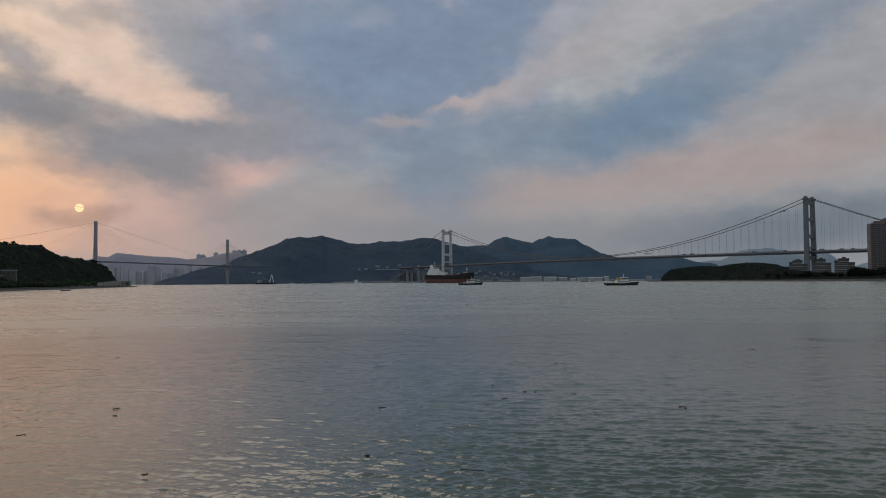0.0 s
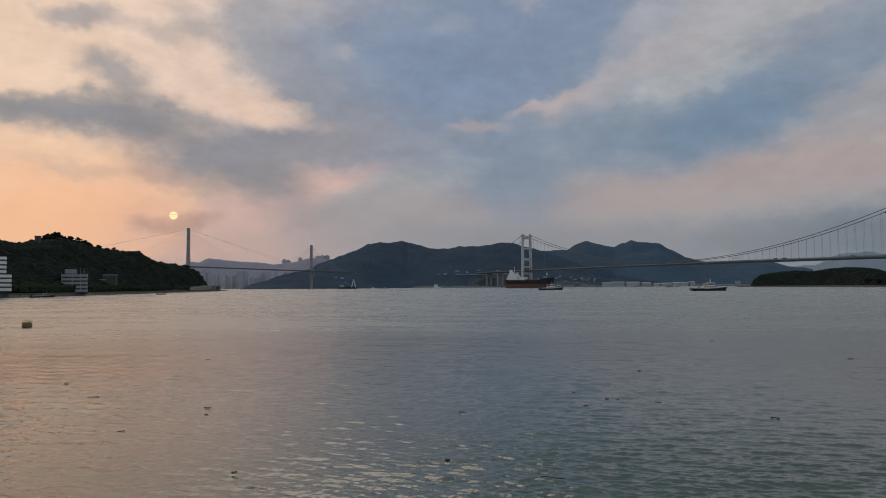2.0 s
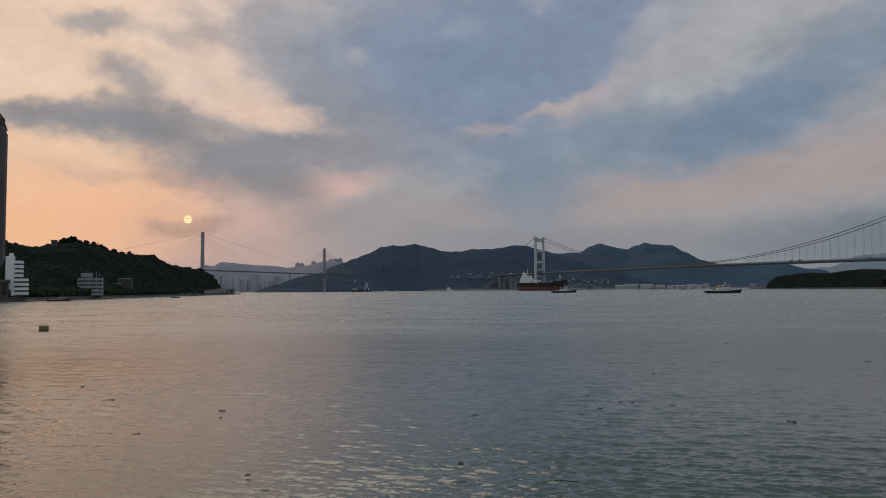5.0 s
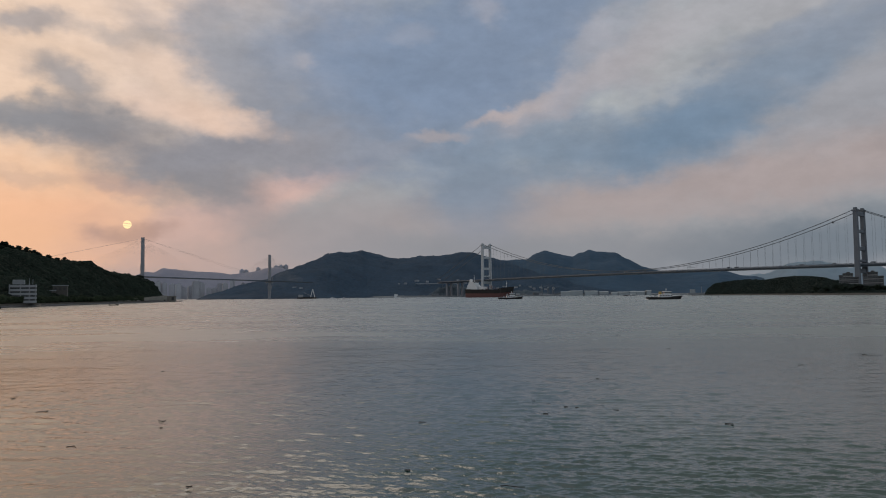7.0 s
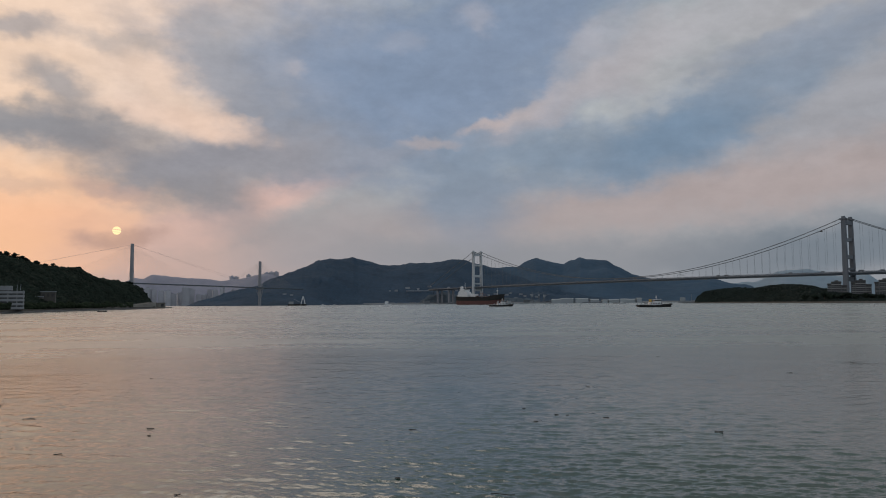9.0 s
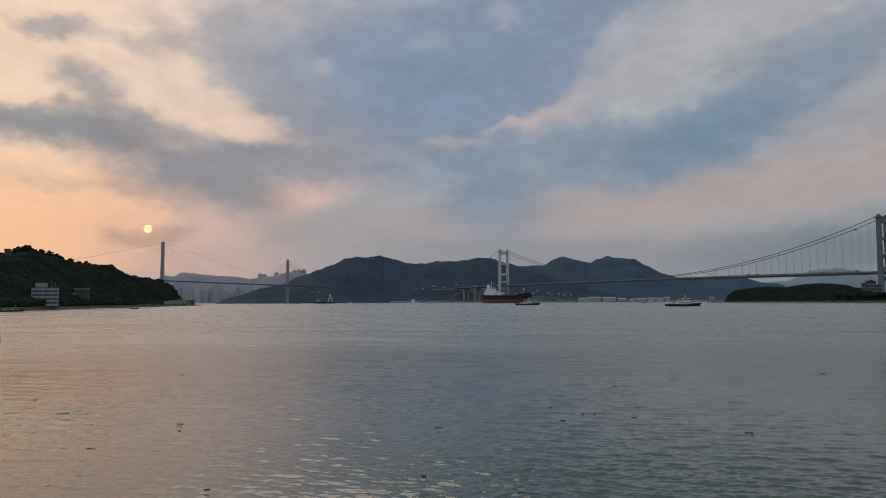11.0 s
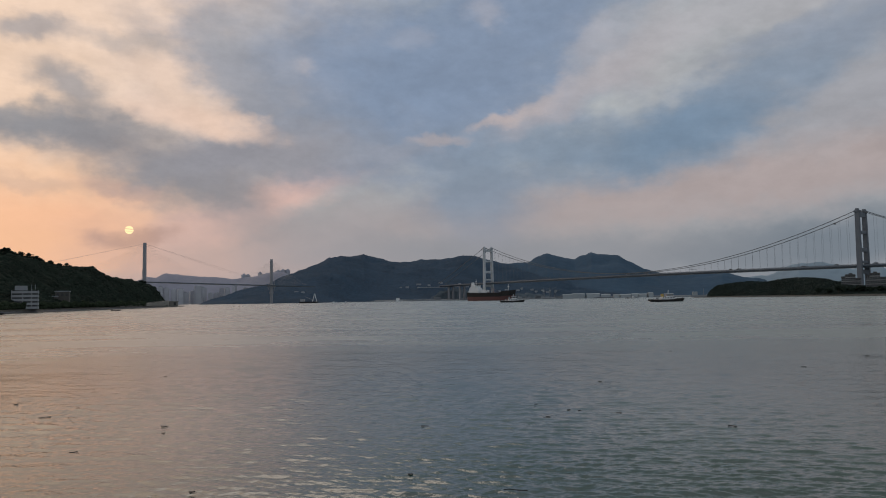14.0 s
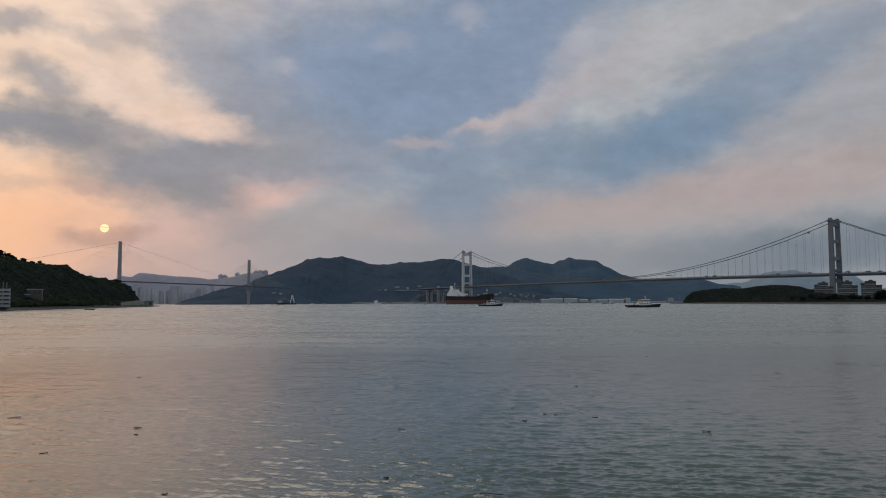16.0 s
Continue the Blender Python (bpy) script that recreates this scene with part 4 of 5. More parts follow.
    box(bm, -10, -6, 9.01, 10, 6, 10.0, 1.0, 0.2)
    part("roof_slab", bm, PALE_STONE, hut)
    bm = bmesh.new()
    box(bm, 1.5, -5.25, 3.0, 6.0, -4.9, 8.0)
    part("doorway", bm, SHADE, hut)


sea_wall()


def residential_tower(place, turn, w, d, height, floors, label, roof_spire):
    """A tall housing block: shaft, projecting bays with a window on every floor, roof and corner turret."""
    t = thing("residential_tower", place, turn, label, "tower block", "residential towers")
    bm = bmesh.new()
    box(bm, -w / 2, -d / 2, 0, w / 2, d / 2, height, 1.0, 0.3)
    shaft = part("shaft", bm, TOWER_RENDER, t)
    pitch = (height - 12) / floors
    for axis, length, depth in (("x", w, d), ("y", d, w)):
        n = max(2, int(length / 6.5))
        for side in (-1, 1):
            for k in range(n):
                c = -length / 2 + (k + 0.5) * length / n
                half = length / n * 0.30
                out0, out1 = depth / 2 - 0.1, depth / 2 + 1.1
                bm, gm = bmesh.new(), bmesh.new()

                def put(b, u0, u1, o0, o1, z0, z1):
                    if axis == "x":
                        ys = sorted((side * o0, side * o1))
                        box(b, u0, ys[0], z0, u1, ys[1], z1)
                    else:
                        xs = sorted((side * o0, side * o1))
                        box(b, xs[0], u0, z0, xs[1], u1, z1)
                put(bm, c - half, c - half + 0.5, out0, out1, 8, height - 4)
                put(bm, c + half - 0.5, c + half, out0, out1, 8, height - 4)
                for f in range(floors):
                    z = 9 + f * pitch
                    put(bm, c - half + 0.5, c + half - 0.5, out0, out1, z, z + pitch * 0.42)
                    put(gm, c - half + 0.5, c + half - 0.5, out0, out1 - 0.35, z + pitch * 0.42, z + pitch)
                bay = part("bay", bm, TOWER_RENDER_PALE if k % 2 else TOWER_RENDER, t)
                tagged(part("window_column", gm, WINDOW, bay), kind="stuff")
    bm = bmesh.new()
    box(bm, -w / 2 - 0.8, -d / 2 - 0.8, height + 0.01, w / 2 + 0.8, d / 2 + 0.8, height + 2.2, 0.96, 0.2)
    box(bm, -w / 4, -d / 4, height + 2.21, w / 4, d / 4, height + 7, 0.9, 0.2)
    roof = part("roof", bm, TOWER_ROOF, t)
    for sx, sy in roof_spire:
        bm = bmesh.new()
        cx, cy = sx * (w / 2 - 3.0), sy * (d / 2 - 3.0)
        box(bm, cx - 3.2, cy - 3.2, height + 2.22, cx + 3.2, cy + 3.2, height + 4.5)
        box(bm, cx - 3.4, cy - 3.4, height + 4.51, cx + 3.4, cy + 3.4, height + 9.5, 0.05)
        part("turret", bm, TOWER_ROOF, roof)
    return t


residential_tower((*bearing(-39.42, 700)[:2], 4), 34, 25, 26, 139, 50, "tall grey-brown residential tower with bay windows and a pitched corner turret", [(1, -1), (-1, 1)])
residential_tower((*bearing(-41.2, 615)[:2], 4), 26, 28, 28, 155, 54, "taller grey residential tower with rows of bay windows", [(-1, 1)])


def podium():
    p = thing("podium_building", (*bearing(-39.6, 588)[:2], 4), 38, "low pale podium with tall columns at the foot of the towers", "podium")
    bm = bmesh.new()
    box(bm, -16, -6, 0, 16, 8, 6, 1.0, 0.2)
    part("hall", bm, SHADE, p)
    bm = bmesh.new()
    box(bm, -17.5, -9, 9.0, 17.5, 9, 11.2, 1.0, 0.3)
    box(bm, -12, -5, 11.21, 6, 6, 17, 0.95, 0.3)
    part("canopy_roof", bm, BROWN_WALL, p)
    bm = bmesh.new()
    box(bm, -16, -6, 6.01, 16, 8, 9.0)
    part("upper_wall", bm, BROWN_WALL, p)
    for k in range(9):
        bm = bmesh.new()
        rod(bm, (-16 + 4 * k, -8, 0), (-16 + 4 * k, -8, 9.0), 0.55, 8)
        part("column", bm, BROWN_WALL, p)
    v = thing("gate_pavilion", (*bearing(-40.3, 566)[:2], 3.6), 38, "small white pavilion with a flat cornice", "pavilion")
    bm = bmesh.new()
    box(bm, -5, -4, 0, 5, 4, 17, 1.0, 0.2)
    part("wall", bm, GREY_WALL, v)
    bm = bmesh.new()
    box(bm, -6.2, -5.2, 17.01, 6.2, 5.2, 18.6, 1.0, 0.2)
    box(bm, -4.5, -3.5, 18.61, 4.5, 3.5, 22, 0.9, 0.2)
    part("cornice", bm, WHITE_WALL, v)
    for k in range(3):
        bm = bmesh.new()
        box(bm, -3.6 + 2.7 * k, -4.15, 3, -1.9 + 2.7 * k, -3.9, 14)
        part("window", bm, WINDOW, v)


podium()


def white_block():
    b = thing("white_building", (*bearing(-37.62, 590)[:2], 4), 35, "white stepped office block with dark ribbon windows", "building")
    bm = bmesh.new()
    box(bm, -7.2, -6, 0, -0.6, 7, 32.5, 1.0, 0.15)
    part("stair_tower", bm, WHITE_WALL, b)
    bm = bmesh.new()
    box(bm, -0.58, -4.2, 0, 5.6, 6, 29.0)
    box(bm, 5.61, -4.2, 0, 9.6, 6, 14.5)
    part("wing", bm, SHADE, b)
    for k in range(8):
        z = 1.0 + k * 3.65
        bm = bmesh.new()
        right = 10.2 if z < 13 else 6.1
        box(bm, -0.57, -5.0, z, right, 6.6, z + 2.25, 1.0, 0.08)
        part("parapet_band", bm, WHITE_WALL, b)
    bm = bmesh.new()
    box(bm, -4.8, -2, 32.52, -1.5, 3, 35, 1.0, 0.1)
    part("roof_house", bm, WHITE_WALL, b)
    b.scale = (0.80, 0.80, 0.85)


white_block()


def grey_block():
    b = thing("grey_building", (*bearing(-33.0, 714)[:2], 3.4), 30, "pale grey five-storey institution with ribbon windows", "building")
    bm = bmesh.new()
    box(bm, -11.2, -7, -0.5, 11.2, 9, 15.6)
    part("core", bm, WINDOW, b)
    for k in range(5):
        bm = bmesh.new()
        box(bm, -11.6, -7.4, k * 3.3, 11.6, 9.4, k * 3.3 + 1.9, 1.0, 0.06)
        part("spandrel", bm, PALE_WALL, b)
    for x in (-11.7, -2.2, 5.4, 11.0):
        bm = bmesh.new()
        box(bm, x, -7.55, 0, x + 0.7, -6.95, 15.8)
        part("pier", bm, PALE_WALL, b)
    bm = bmesh.new()
    box(bm, -9.0, -5, 15.82, 1.5, 6, 19.6, 0.97, 0.1)
    part("roof_house", bm, PALE_WALL, b)
    bm = bmesh.new()
    for x in (5.5, 8.5):
        rod(bm, (x, -3, 15.8), (x, -3, 20.5), 0.25, 5)
    part("roof_mast", bm, GREY_WALL, b)
    b.scale = (0.86, 0.86, 1.0)
    for az, d, w, z, h in ((-30.75, 822, 13, 11, 9.5), (-31.6, 812, 15, 9, 6.5), (-28.4, 935, 9, 6, 2.5)):
        c = thing("hillside_house", (*bearing(az, d)[:2], z - 6), 27, "dull brown flat-roofed block among the trees", "building", "hillside houses")
        bm = bmesh.new()
        box(bm, -w / 2, -5, 0, w / 2, 5, h + 5, 1.0, 0.1)
        part("wall", bm, BROWN_WALL, c)
        bm = bmesh.new()
        box(bm, -w / 2 - 0.5, -5.5, h + 5.01, w / 2 + 0.5, 5.5, h + 5.8)
        part("roof", bm, GREY_WALL, c)
        for k in range(3):
            bm = bmesh.new()
            box(bm, -w / 2 + w * (0.12 + 0.3 * k), -5.2, h + 0.5, -w / 2 + w * (0.28 + 0.3 * k), -4.9, h + 3.4)
            part("window", bm, SHADE, c)
    g = thing("hilltop_block", (*bearing(-35.32, 850)[:2], 49), 20, "small grey block on the crest", "building")
    bm = bmesh.new()
    box(bm, -2.4, -2.4, 0, 2.4, 2.4, 10.5, 1.0, 0.1)
    part("wall", bm, BROWN_WALL, g)
    bm = bmesh.new()
    box(bm, -2.8, -2.8, 10.51, 2.8, 2.8, 11.2)
    part("roof", bm, BROWN_WALL, g)


grey_block()


# ---------------------------------------------------------------- right shore
def isle_shore():
    bm = bmesh.new()
    rings = []
    az = 15.7
    line = [(15.7, 1760), (16.7, 1735), (20, 1640), (26, 1368), (31, 1258), (44, 1080)]
    while az < 44:
        d = curve_at(line, az)
        k = min(1.0, (az - 15.6) / 2.5)
        row = []
        for off, z in ((-6, -0.8), (-3, 0.8), (0, 2.0), (14, 2.6), (60, 3.0)):
            p = bearing(az, d + off + noise.noise((az * 4, off, 9)) * 2)
            row.append(bm.verts.new((p.x, p.y, z * (0.4 + 0.6 * k) + noise.noise((az * 11, off, 2)) * 0.5)))
        rings.append(row)
        az += 0.1
    for a, b in zip(rings, rings[1:]):
        for i in range(4):
            bm.faces.new((a[i], b[i], b[i + 1], a[i + 1]))
    tagged(mesh_object("rocky_shore", bm, SAND), "narrow grey shore of rock and sand below the woods", "shore", kind="structure")


isle_shore()


def terrace_block(az, dist, w, h, label):
    """Low-rise flats: a taller middle and two lower wings, each with balcony bands, piers and a dark roof storey."""
    t = thing("apartment_block", (*bearing(az, dist)[:2], 2), -27, label, "apartment block", "stepped apartment blocks")
    n = 10
    pitch = h / n
    for x0, x1, depth, floors in ((-0.30 * w, 0.22 * w, 9.0, n), (-0.5 * w, -0.302 * w, 7.5, n - 1), (0.222 * w, 0.5 * w, 7.5, n - 2)):
        bm = bmesh.new()
        box(bm, x0 + 0.4, -depth + 0.6, 0, x1 - 0.4, depth - 0.6, floors * pitch)
        core = part("window_wall", bm, WINDOW, t, "dark recessed windows")
        for k in range(floors):
            bm = bmesh.new()
            box(bm, x0, -depth, k * pitch, x1, depth, k * pitch + pitch * 0.42)
            part("balcony_band", bm, FLAT_WHITE if k % 2 else ISLE_WALL, t)
        count = max(2, round((x1 - x0) / 4.2))
        for j in range(count + 1):
            bm = bmesh.new()
            x = x0 + (x1 - x0 - 0.9) * j / count
            box(bm, x, -depth - 0.25, 0.02, x + 0.9, -depth + 0.7, floors * pitch - 0.02)
            part("pier", bm, ISLE_WALL, t)
        bm = bmesh.new()
        box(bm, x0 - 0.5, -depth - 0.6, floors * pitch + 0.01, x1 + 0.5, depth + 0.6, floors * pitch + 2.8, 0.96, 0.2)
        part("roof_storey", bm, SHADE, core)
    bm = bmesh.new()
    box(bm, -0.12 * w, -3, h + 2.82, 0.08 * w, 3, h + 5.0, 0.95, 0.2)
    part("roof_plant", bm, SHADE, t)
    return t


terrace_block(26.0, 1475, 30, 33, "stepped grey low-rise flats with a dark roof storey behind trees")
terrace_block(27.45, 1455, 30, 34, "stepped grey low-rise flats with a dark roof storey behind trees")
terrace_block(28.85, 1440, 31, 34, "stepped grey low-rise flats with a dark roof storey behind trees")


def point_block(az, dist, w, h, label):
    t = thing("point_block", (*bearing(az, dist)[:2], 2), -20, label, "tower block", "towers by the shore")
    bm = bmesh.new()
    box(bm, -w / 2, -w / 2, 0, w / 2, w / 2, h)
    part("shaft", bm, WINDOW, t)
    floors = int(h / 3.1)
    for side in range(4):
        bm = bmesh.new()
        for f in range(floors):
            z = f * h / floors
            for a, b in ((-0.5, -0.16), (-0.1, 0.1), (0.16, 0.5)):
                box(bm, w * a, -w / 2 - 0.9, z, w * b, -w / 2 + 0.1, z + h / floors * 0.45)
        for x in (-0.5, -0.14, 0.14, 0.5):
            box(bm, w * x - 0.7, -w / 2 - 1.1, 0, w * x + 0.7, -w / 2 + 0.1, h)
        bmesh.ops.rotate(bm, verts=bm.verts, cent=(0, 0, 0), matrix=Matrix.Rotation(side * math.pi / 2, 3, "Z"))
        part("balcony_front", bm, TOWER_RENDER_PALE if side % 2 else TOWER_RENDER, t)
    bm = bmesh.new()
    box(bm, -w / 2 - 0.6, -w / 2 - 0.6, h + 0.01, w / 2 + 0.6, w / 2 + 0.6, h + 1.4)
    box(bm, -w / 4, -w / 4, h + 1.41, w / 4, w / 4, h + 5.5, 0.9)
    part("roof", bm, TOWER_RENDER, t)


point_block(30.86, 1420, 24, 92, "tall grey apartment tower with balconies above the shore trees")
point_block(31.75, 1440, 28, 101, "taller grey apartment tower with balconies above the shore trees")
point_block(33.4, 1450, 28, 104, "taller grey apartment tower with balconies above the shore trees")

rng = random.Random(77)
SHORE_TREE = tree(12.0, 5.5, 9, "dark rounded tree in front of the flats")
tagged(SHORE_TREE, group="trees on the point")
SHORE_TREE.matrix_basis = Matrix.Translation(bearing(25.2, 1420, 6))
for az, dist, size in [(25.6, 1412, 1.1), (26.1, 1405, 0.9), (26.6, 1402, 1.2), (27.1, 1395, 1.0), (27.7, 1390, 1.1), (28.15, 1385, 0.9), (28.6, 1370, 0.9), (29.2, 1360, 1.3),
                       (29.55, 1352, 1.6), (29.9, 1350, 1.5), (30.3, 1345, 1.3), (30.7, 1338, 1.2), (31.1, 1330, 1.5), (31.6, 1325, 1.3), (24.6, 1440, 1.0), (24.0, 1480, 1.0)]:
    made = copy_thing(SHORE_TREE, Matrix.Translation(bearing(az, dist, 3)) @ Matrix.Rotation(rng.uniform(0, 6), 4, "Z"))
    made.scale = (size, size, size)


# ---------------------------------------------------------------- far shore
def city():
    """Hazy housing towers beyond the cable-stayed bridge."""
    rng = random.Random(12)
    az = -24.4
    while az < -17.2:
        h, w = rng.choice((70, 80, 88, 95, 62, 105)), rng.uniform(22, 40)
        if az > -21:
            h = rng.choice((58, 70, 84, 94))
        t = thing("housing_tower", bearing(az, rng.uniform(4050, 4250)), rng.uniform(0, 60), "concrete housing tower in the distance, haze in its pale colour", "tower block", "distant housing towers")
        bm = bmesh.new()
        box(bm, -w / 2, -w / 3, -2, w / 2, w / 3, h)
        box(bm, -w / 3, -w / 2, -2, w / 3, w / 2, h - 0.5)
        part("shaft", bm, CITY, t)
        bm = bmesh.new()
        box(bm, -w / 5, -w / 5, h + 0.01, w / 5, w / 5, h + 6)
        part("roof_plant", bm, CITY, t)
        az += rng.uniform(0.26, 0.62)
    for az, h, w in ((-15.95, 198, 30), (-15.6, 202, 28), (-15.25, 203, 28), (-18.5, 176, 26), (-18.2, 172, 26), (-17.3, 186, 24)):
        t = thing("hillside_tower", bearing(az, 4640), rng.uniform(0, 40), "tall housing tower on the hillside, haze in its pale colour", "tower block", "hillside towers")
        bm = bmesh.new()
        box(bm, -w / 2, -w / 3, -2, w / 2, w / 3, h)
        box(bm, -w / 3, -w / 2, -2, w / 3, w / 2, h - 1)
        part("shaft", bm, CITY_HAZE_BLUE, t)
        bm = bmesh.new()
        box(bm, -w / 5, -w / 5, h + 0.01, w / 5, w / 5, h + 6)
        part("roof_plant", bm, CITY_HAZE_BLUE, t)


city()


def quayside():
    rng = random.Random(5)
    # long sheds and tanks on the far quay
    for az, w, h in ((6.5, 44, 8), (7.25, 48, 11), (8.35, 50, 10), (9.3, 34, 7), (10.1, 22, 4), (10.75, 40, 5), (11.5, 26, 7), (12.05, 30, 6), (12.6, 18, 10)):
        t = thing("warehouse", bearing(az, 2950), rng.uniform(-16, 4), "long pale warehouse on the far quay", "warehouse", "far warehouses")
        bm = bmesh.new()
        box(bm, -w / 2, -12, 0, w / 2, 12, h + 6)
        part("wall", bm, SHED, t)
        bm = bmesh.new()
        vs = [bm.verts.new(c) for c in ((-w / 2 - 1, -13, h + 6.01), (w / 2 + 1, -13, h + 6.01), (w / 2 + 1, 13, h + 6.01), (-w / 2 - 1, 13, h + 6.01), (-w / 2 - 1, 0, h + 9), (w / 2 + 1, 0, h + 9))]
        for f in ((0, 1, 5, 4), (2, 3, 4, 5), (0, 4, 3), (1, 2, 5), (3, 2, 1, 0)):
            bm.faces.new([vs[i] for i in f])
        part("roof", bm, SHED, t)
    for k in range(26):
        az = -6.5 + 0.75 * k + rng.uniform(-0.3, 0.3)
        w, h = rng.uniform(10, 26), rng.uniform(6, 14)
        t = thing("quay_shed", bearing(az, rng.uniform(2990, 3060)), rng.uniform(-15, 15), "small grey shed by the far water's edge", "shed", "small quay sheds")
        bm = bmesh.new()
        box(bm, -w / 2, -6, -1, w / 2, 6, h)
        part("wall", bm, SHED_DARK if k % 3 else SHED, t)
        bm = bmesh.new()
        box(bm, -w / 2 - 0.6, -6.6, h + 0.01, w / 2 + 0.6, 6.6, h + 1.2, 0.9)
        part("roof", bm, SHED_DARK, t)
    bm = bmesh.new()
    rings = []
    for k in range(90):
        az = -8.6 + 26.5 * k / 89
        row = []
        for off, z in ((-12, -0.8), (-11, 3.2), (30, 4.0), (130, 6.0)):
            p = bearing(az, 2960 + 40 * noise.noise((az * 0.5, 0, 3)) + off)
            row.append(bm.verts.new((p.x, p.y, z)))
        rings.append(row)
    for a, b in zip(rings, rings[1:]):
        for i in range(3):
            bm.faces.new((a[i], b[i], b[i + 1], a[i + 1]))
    tagged(mesh_object("far_quay", bm, SHED_DARK), "long low grey quay on the far shore", "quay", kind="structure")
    # dock cranes
    for az, h in ((4.6, 40), (5.1, 44), (5.5, 34)):
        c = thing("dock_crane", bearing(az, 2965, 3), rng.uniform(0, 40), "grey lattice dock crane on the far quay", "crane", "dock cranes")
        bm = bmesh.new()
        for x in (-4, 4):
            for y in (-4, 4):
                rod(bm, (x, y, 0), (x * 0.4, y * 0.4, h * 0.7), 0.7, 4)
        part("portal", bm, SHED_DARK, c)
        bm = bmesh.new()
        rod(bm, (-6, 0, h * 0.7), (26, 0, h), 0.8, 4)
        rod(bm, (0, 0, h * 0.7), (0, 0, h + 3), 0.7, 4)
        part("jib", bm, SHED_DARK, c)
        bm = bmesh.new()
        box(bm, -3, -2, h * 0.62, 3, 2, h * 0.75, 1, 0.2)
        part("cabin", bm, SHED, c)
    # rock cut and viaduct below the hill
    for az, w, h in ((-2.3, 110, 58), (-0.9, 90, 44), (3.2, 120, 30)):
        bm = bmesh.new()
        rings = []
        for k in range(25):
            u = k / 24
            row = []
            for s, z in ((-14, 0), (-6, 0.4), (2, 0.8), (14, 1.0), (60, 0.9)):
                p = bearing(az, 3085) + Vector(((u - 0.5) * w * 2, s, 0))
                row.append(bm.verts.new((p.x, p.y + noise.noise((p.x / 16, z * 3, az)) * 8, -1 + h * z * math.sin(math.pi * u) ** 0.6 * (0.85 + 0.3 * noise.noise((p.x / 22, z, 1))))))
            rings.append(row)
        for a, b in zip(rings, rings[1:]):
            for i in range(4):
                bm.faces.new((a[i], b[i], b[i + 1], a[i + 1]))
        tagged(mesh_object("rock_face", bm, CLIFF), "bare grey quarried rock face at the hill's foot", "rock face", kind="structure")
    slope = (ACROSS_V, ACROSS_C, ACROSS_R)
    lo, hi = -21.7, 11.5
    pale = material("sunned_house_render", (0.28, 0.31, 0.36), 0.8, 0.12, 0.05, fine=9, per_object=0.2)
    v = thing("viaduct", (0, 0, 0), 0, "pale road viaduct along the hillside", "viaduct")
    stops = [on_slope(*slope, -5.2 + 0.55 * k, lo, hi, 50) for k in range(7)]
    bm = bmesh.new()
    for a, b in zip(stops, stops[1:]):
        rod(bm, (a.x, a.y - 24, 60), (b.x, b.y - 24, 60), 2.4, 4)
    part("deck", bm, pale, v)
    for p in stops:
        bm = bmesh.new()
        rod(bm, (p.x, p.y - 24, 15), (p.x, p.y - 24, 58.5), 1.8, 6)
        part("pier", bm, CLIFF, v)
    for az, z, w in ((-6.4, 62, 9), (-5.9, 62, 15), (-5.0, 78, 22), (-3.4, 74, 18), (-2.6, 62, 16), (-1.9, 70, 12), (2.6, 34, 16), (3.4, 26, 14), (4.1, 30, 12), (1.3, 38, 10), (1.8, 44, 14), (2.2, 30, 9), (3.0, 46, 10), (3.8, 44, 13), (4.6, 38, 11), (5.0, 28, 15), (5.6, 34, 10), (-4.3, 66, 12), (-1.2, 60, 14), (-14.4, 46, 14), (-13.9, 40, 12)):
        p = on_slope(*slope, az, lo, hi, z)
        t = thing("hillside_house", (p.x, p.y - 20, p.z - 8), 5, "small pale house on the far hillside", "house", "far hillside houses")
        bm = bmesh.new()
        box(bm, -w / 2, -5, 0, w / 2, 5, 7)
        part("wall", bm, pale if w > 11 else SHED, t)
        bm = bmesh.new()
        box(bm, -w / 2 - 0.5, -5.5, 7.01, w / 2 + 0.5, 5.5, 8.8, 0.7)
        part("roof", bm, SHED_DARK, t)


quayside()


# ---------------------------------------------------------------- boats
def hull_mesh(length, beam, stations, keel=-1.0, flare=0.12):
    """A ship's hull: stations give the sheer height along the length (0 stern, 1 bow)."""
    bm = bmesh.new()
    rings = []
    n = 22
    for k in range(n + 1):
        t = k / n
        x = (t - 0.5) * length
        half = beam / 2 * (1.0 if t < 0.62 else max(0.02, 1 - ((t - 0.62) / 0.38) ** 2.0)) * (0.86 + 0.14 * min(1, t * 8))
        top = curve_at(stations, t)
        lean = length * 0.03 * max(0, (t - 0.8) / 0.2)
        row = []
        for side in (-1, 1):
            for z, k2, dx in ((keel, 0.86, 0), (top * 0.5, 0.97, lean * 0.5), (top, 1.0 + flare * (t > 0.7), lean)):
                row.append((x + dx, side * half * k2, z))
        order = row[:3][::-1] + row[3:]
        rings.append([bm.verts.new(c) for c in order])
    for a, b in zip(rings, rings[1:]):
        for i in range(5):
            bm.faces.new((a[i], b[i], b[i + 1], a[i + 1]))
        bm.faces.new((a[5], b[5], b[0], a[0]))
    bm.faces.new(rings[0]), bm.faces.new(rings[-1][::-1])
    bmesh.ops.recalc_face_normals(bm, faces=bm.faces)
    return bm


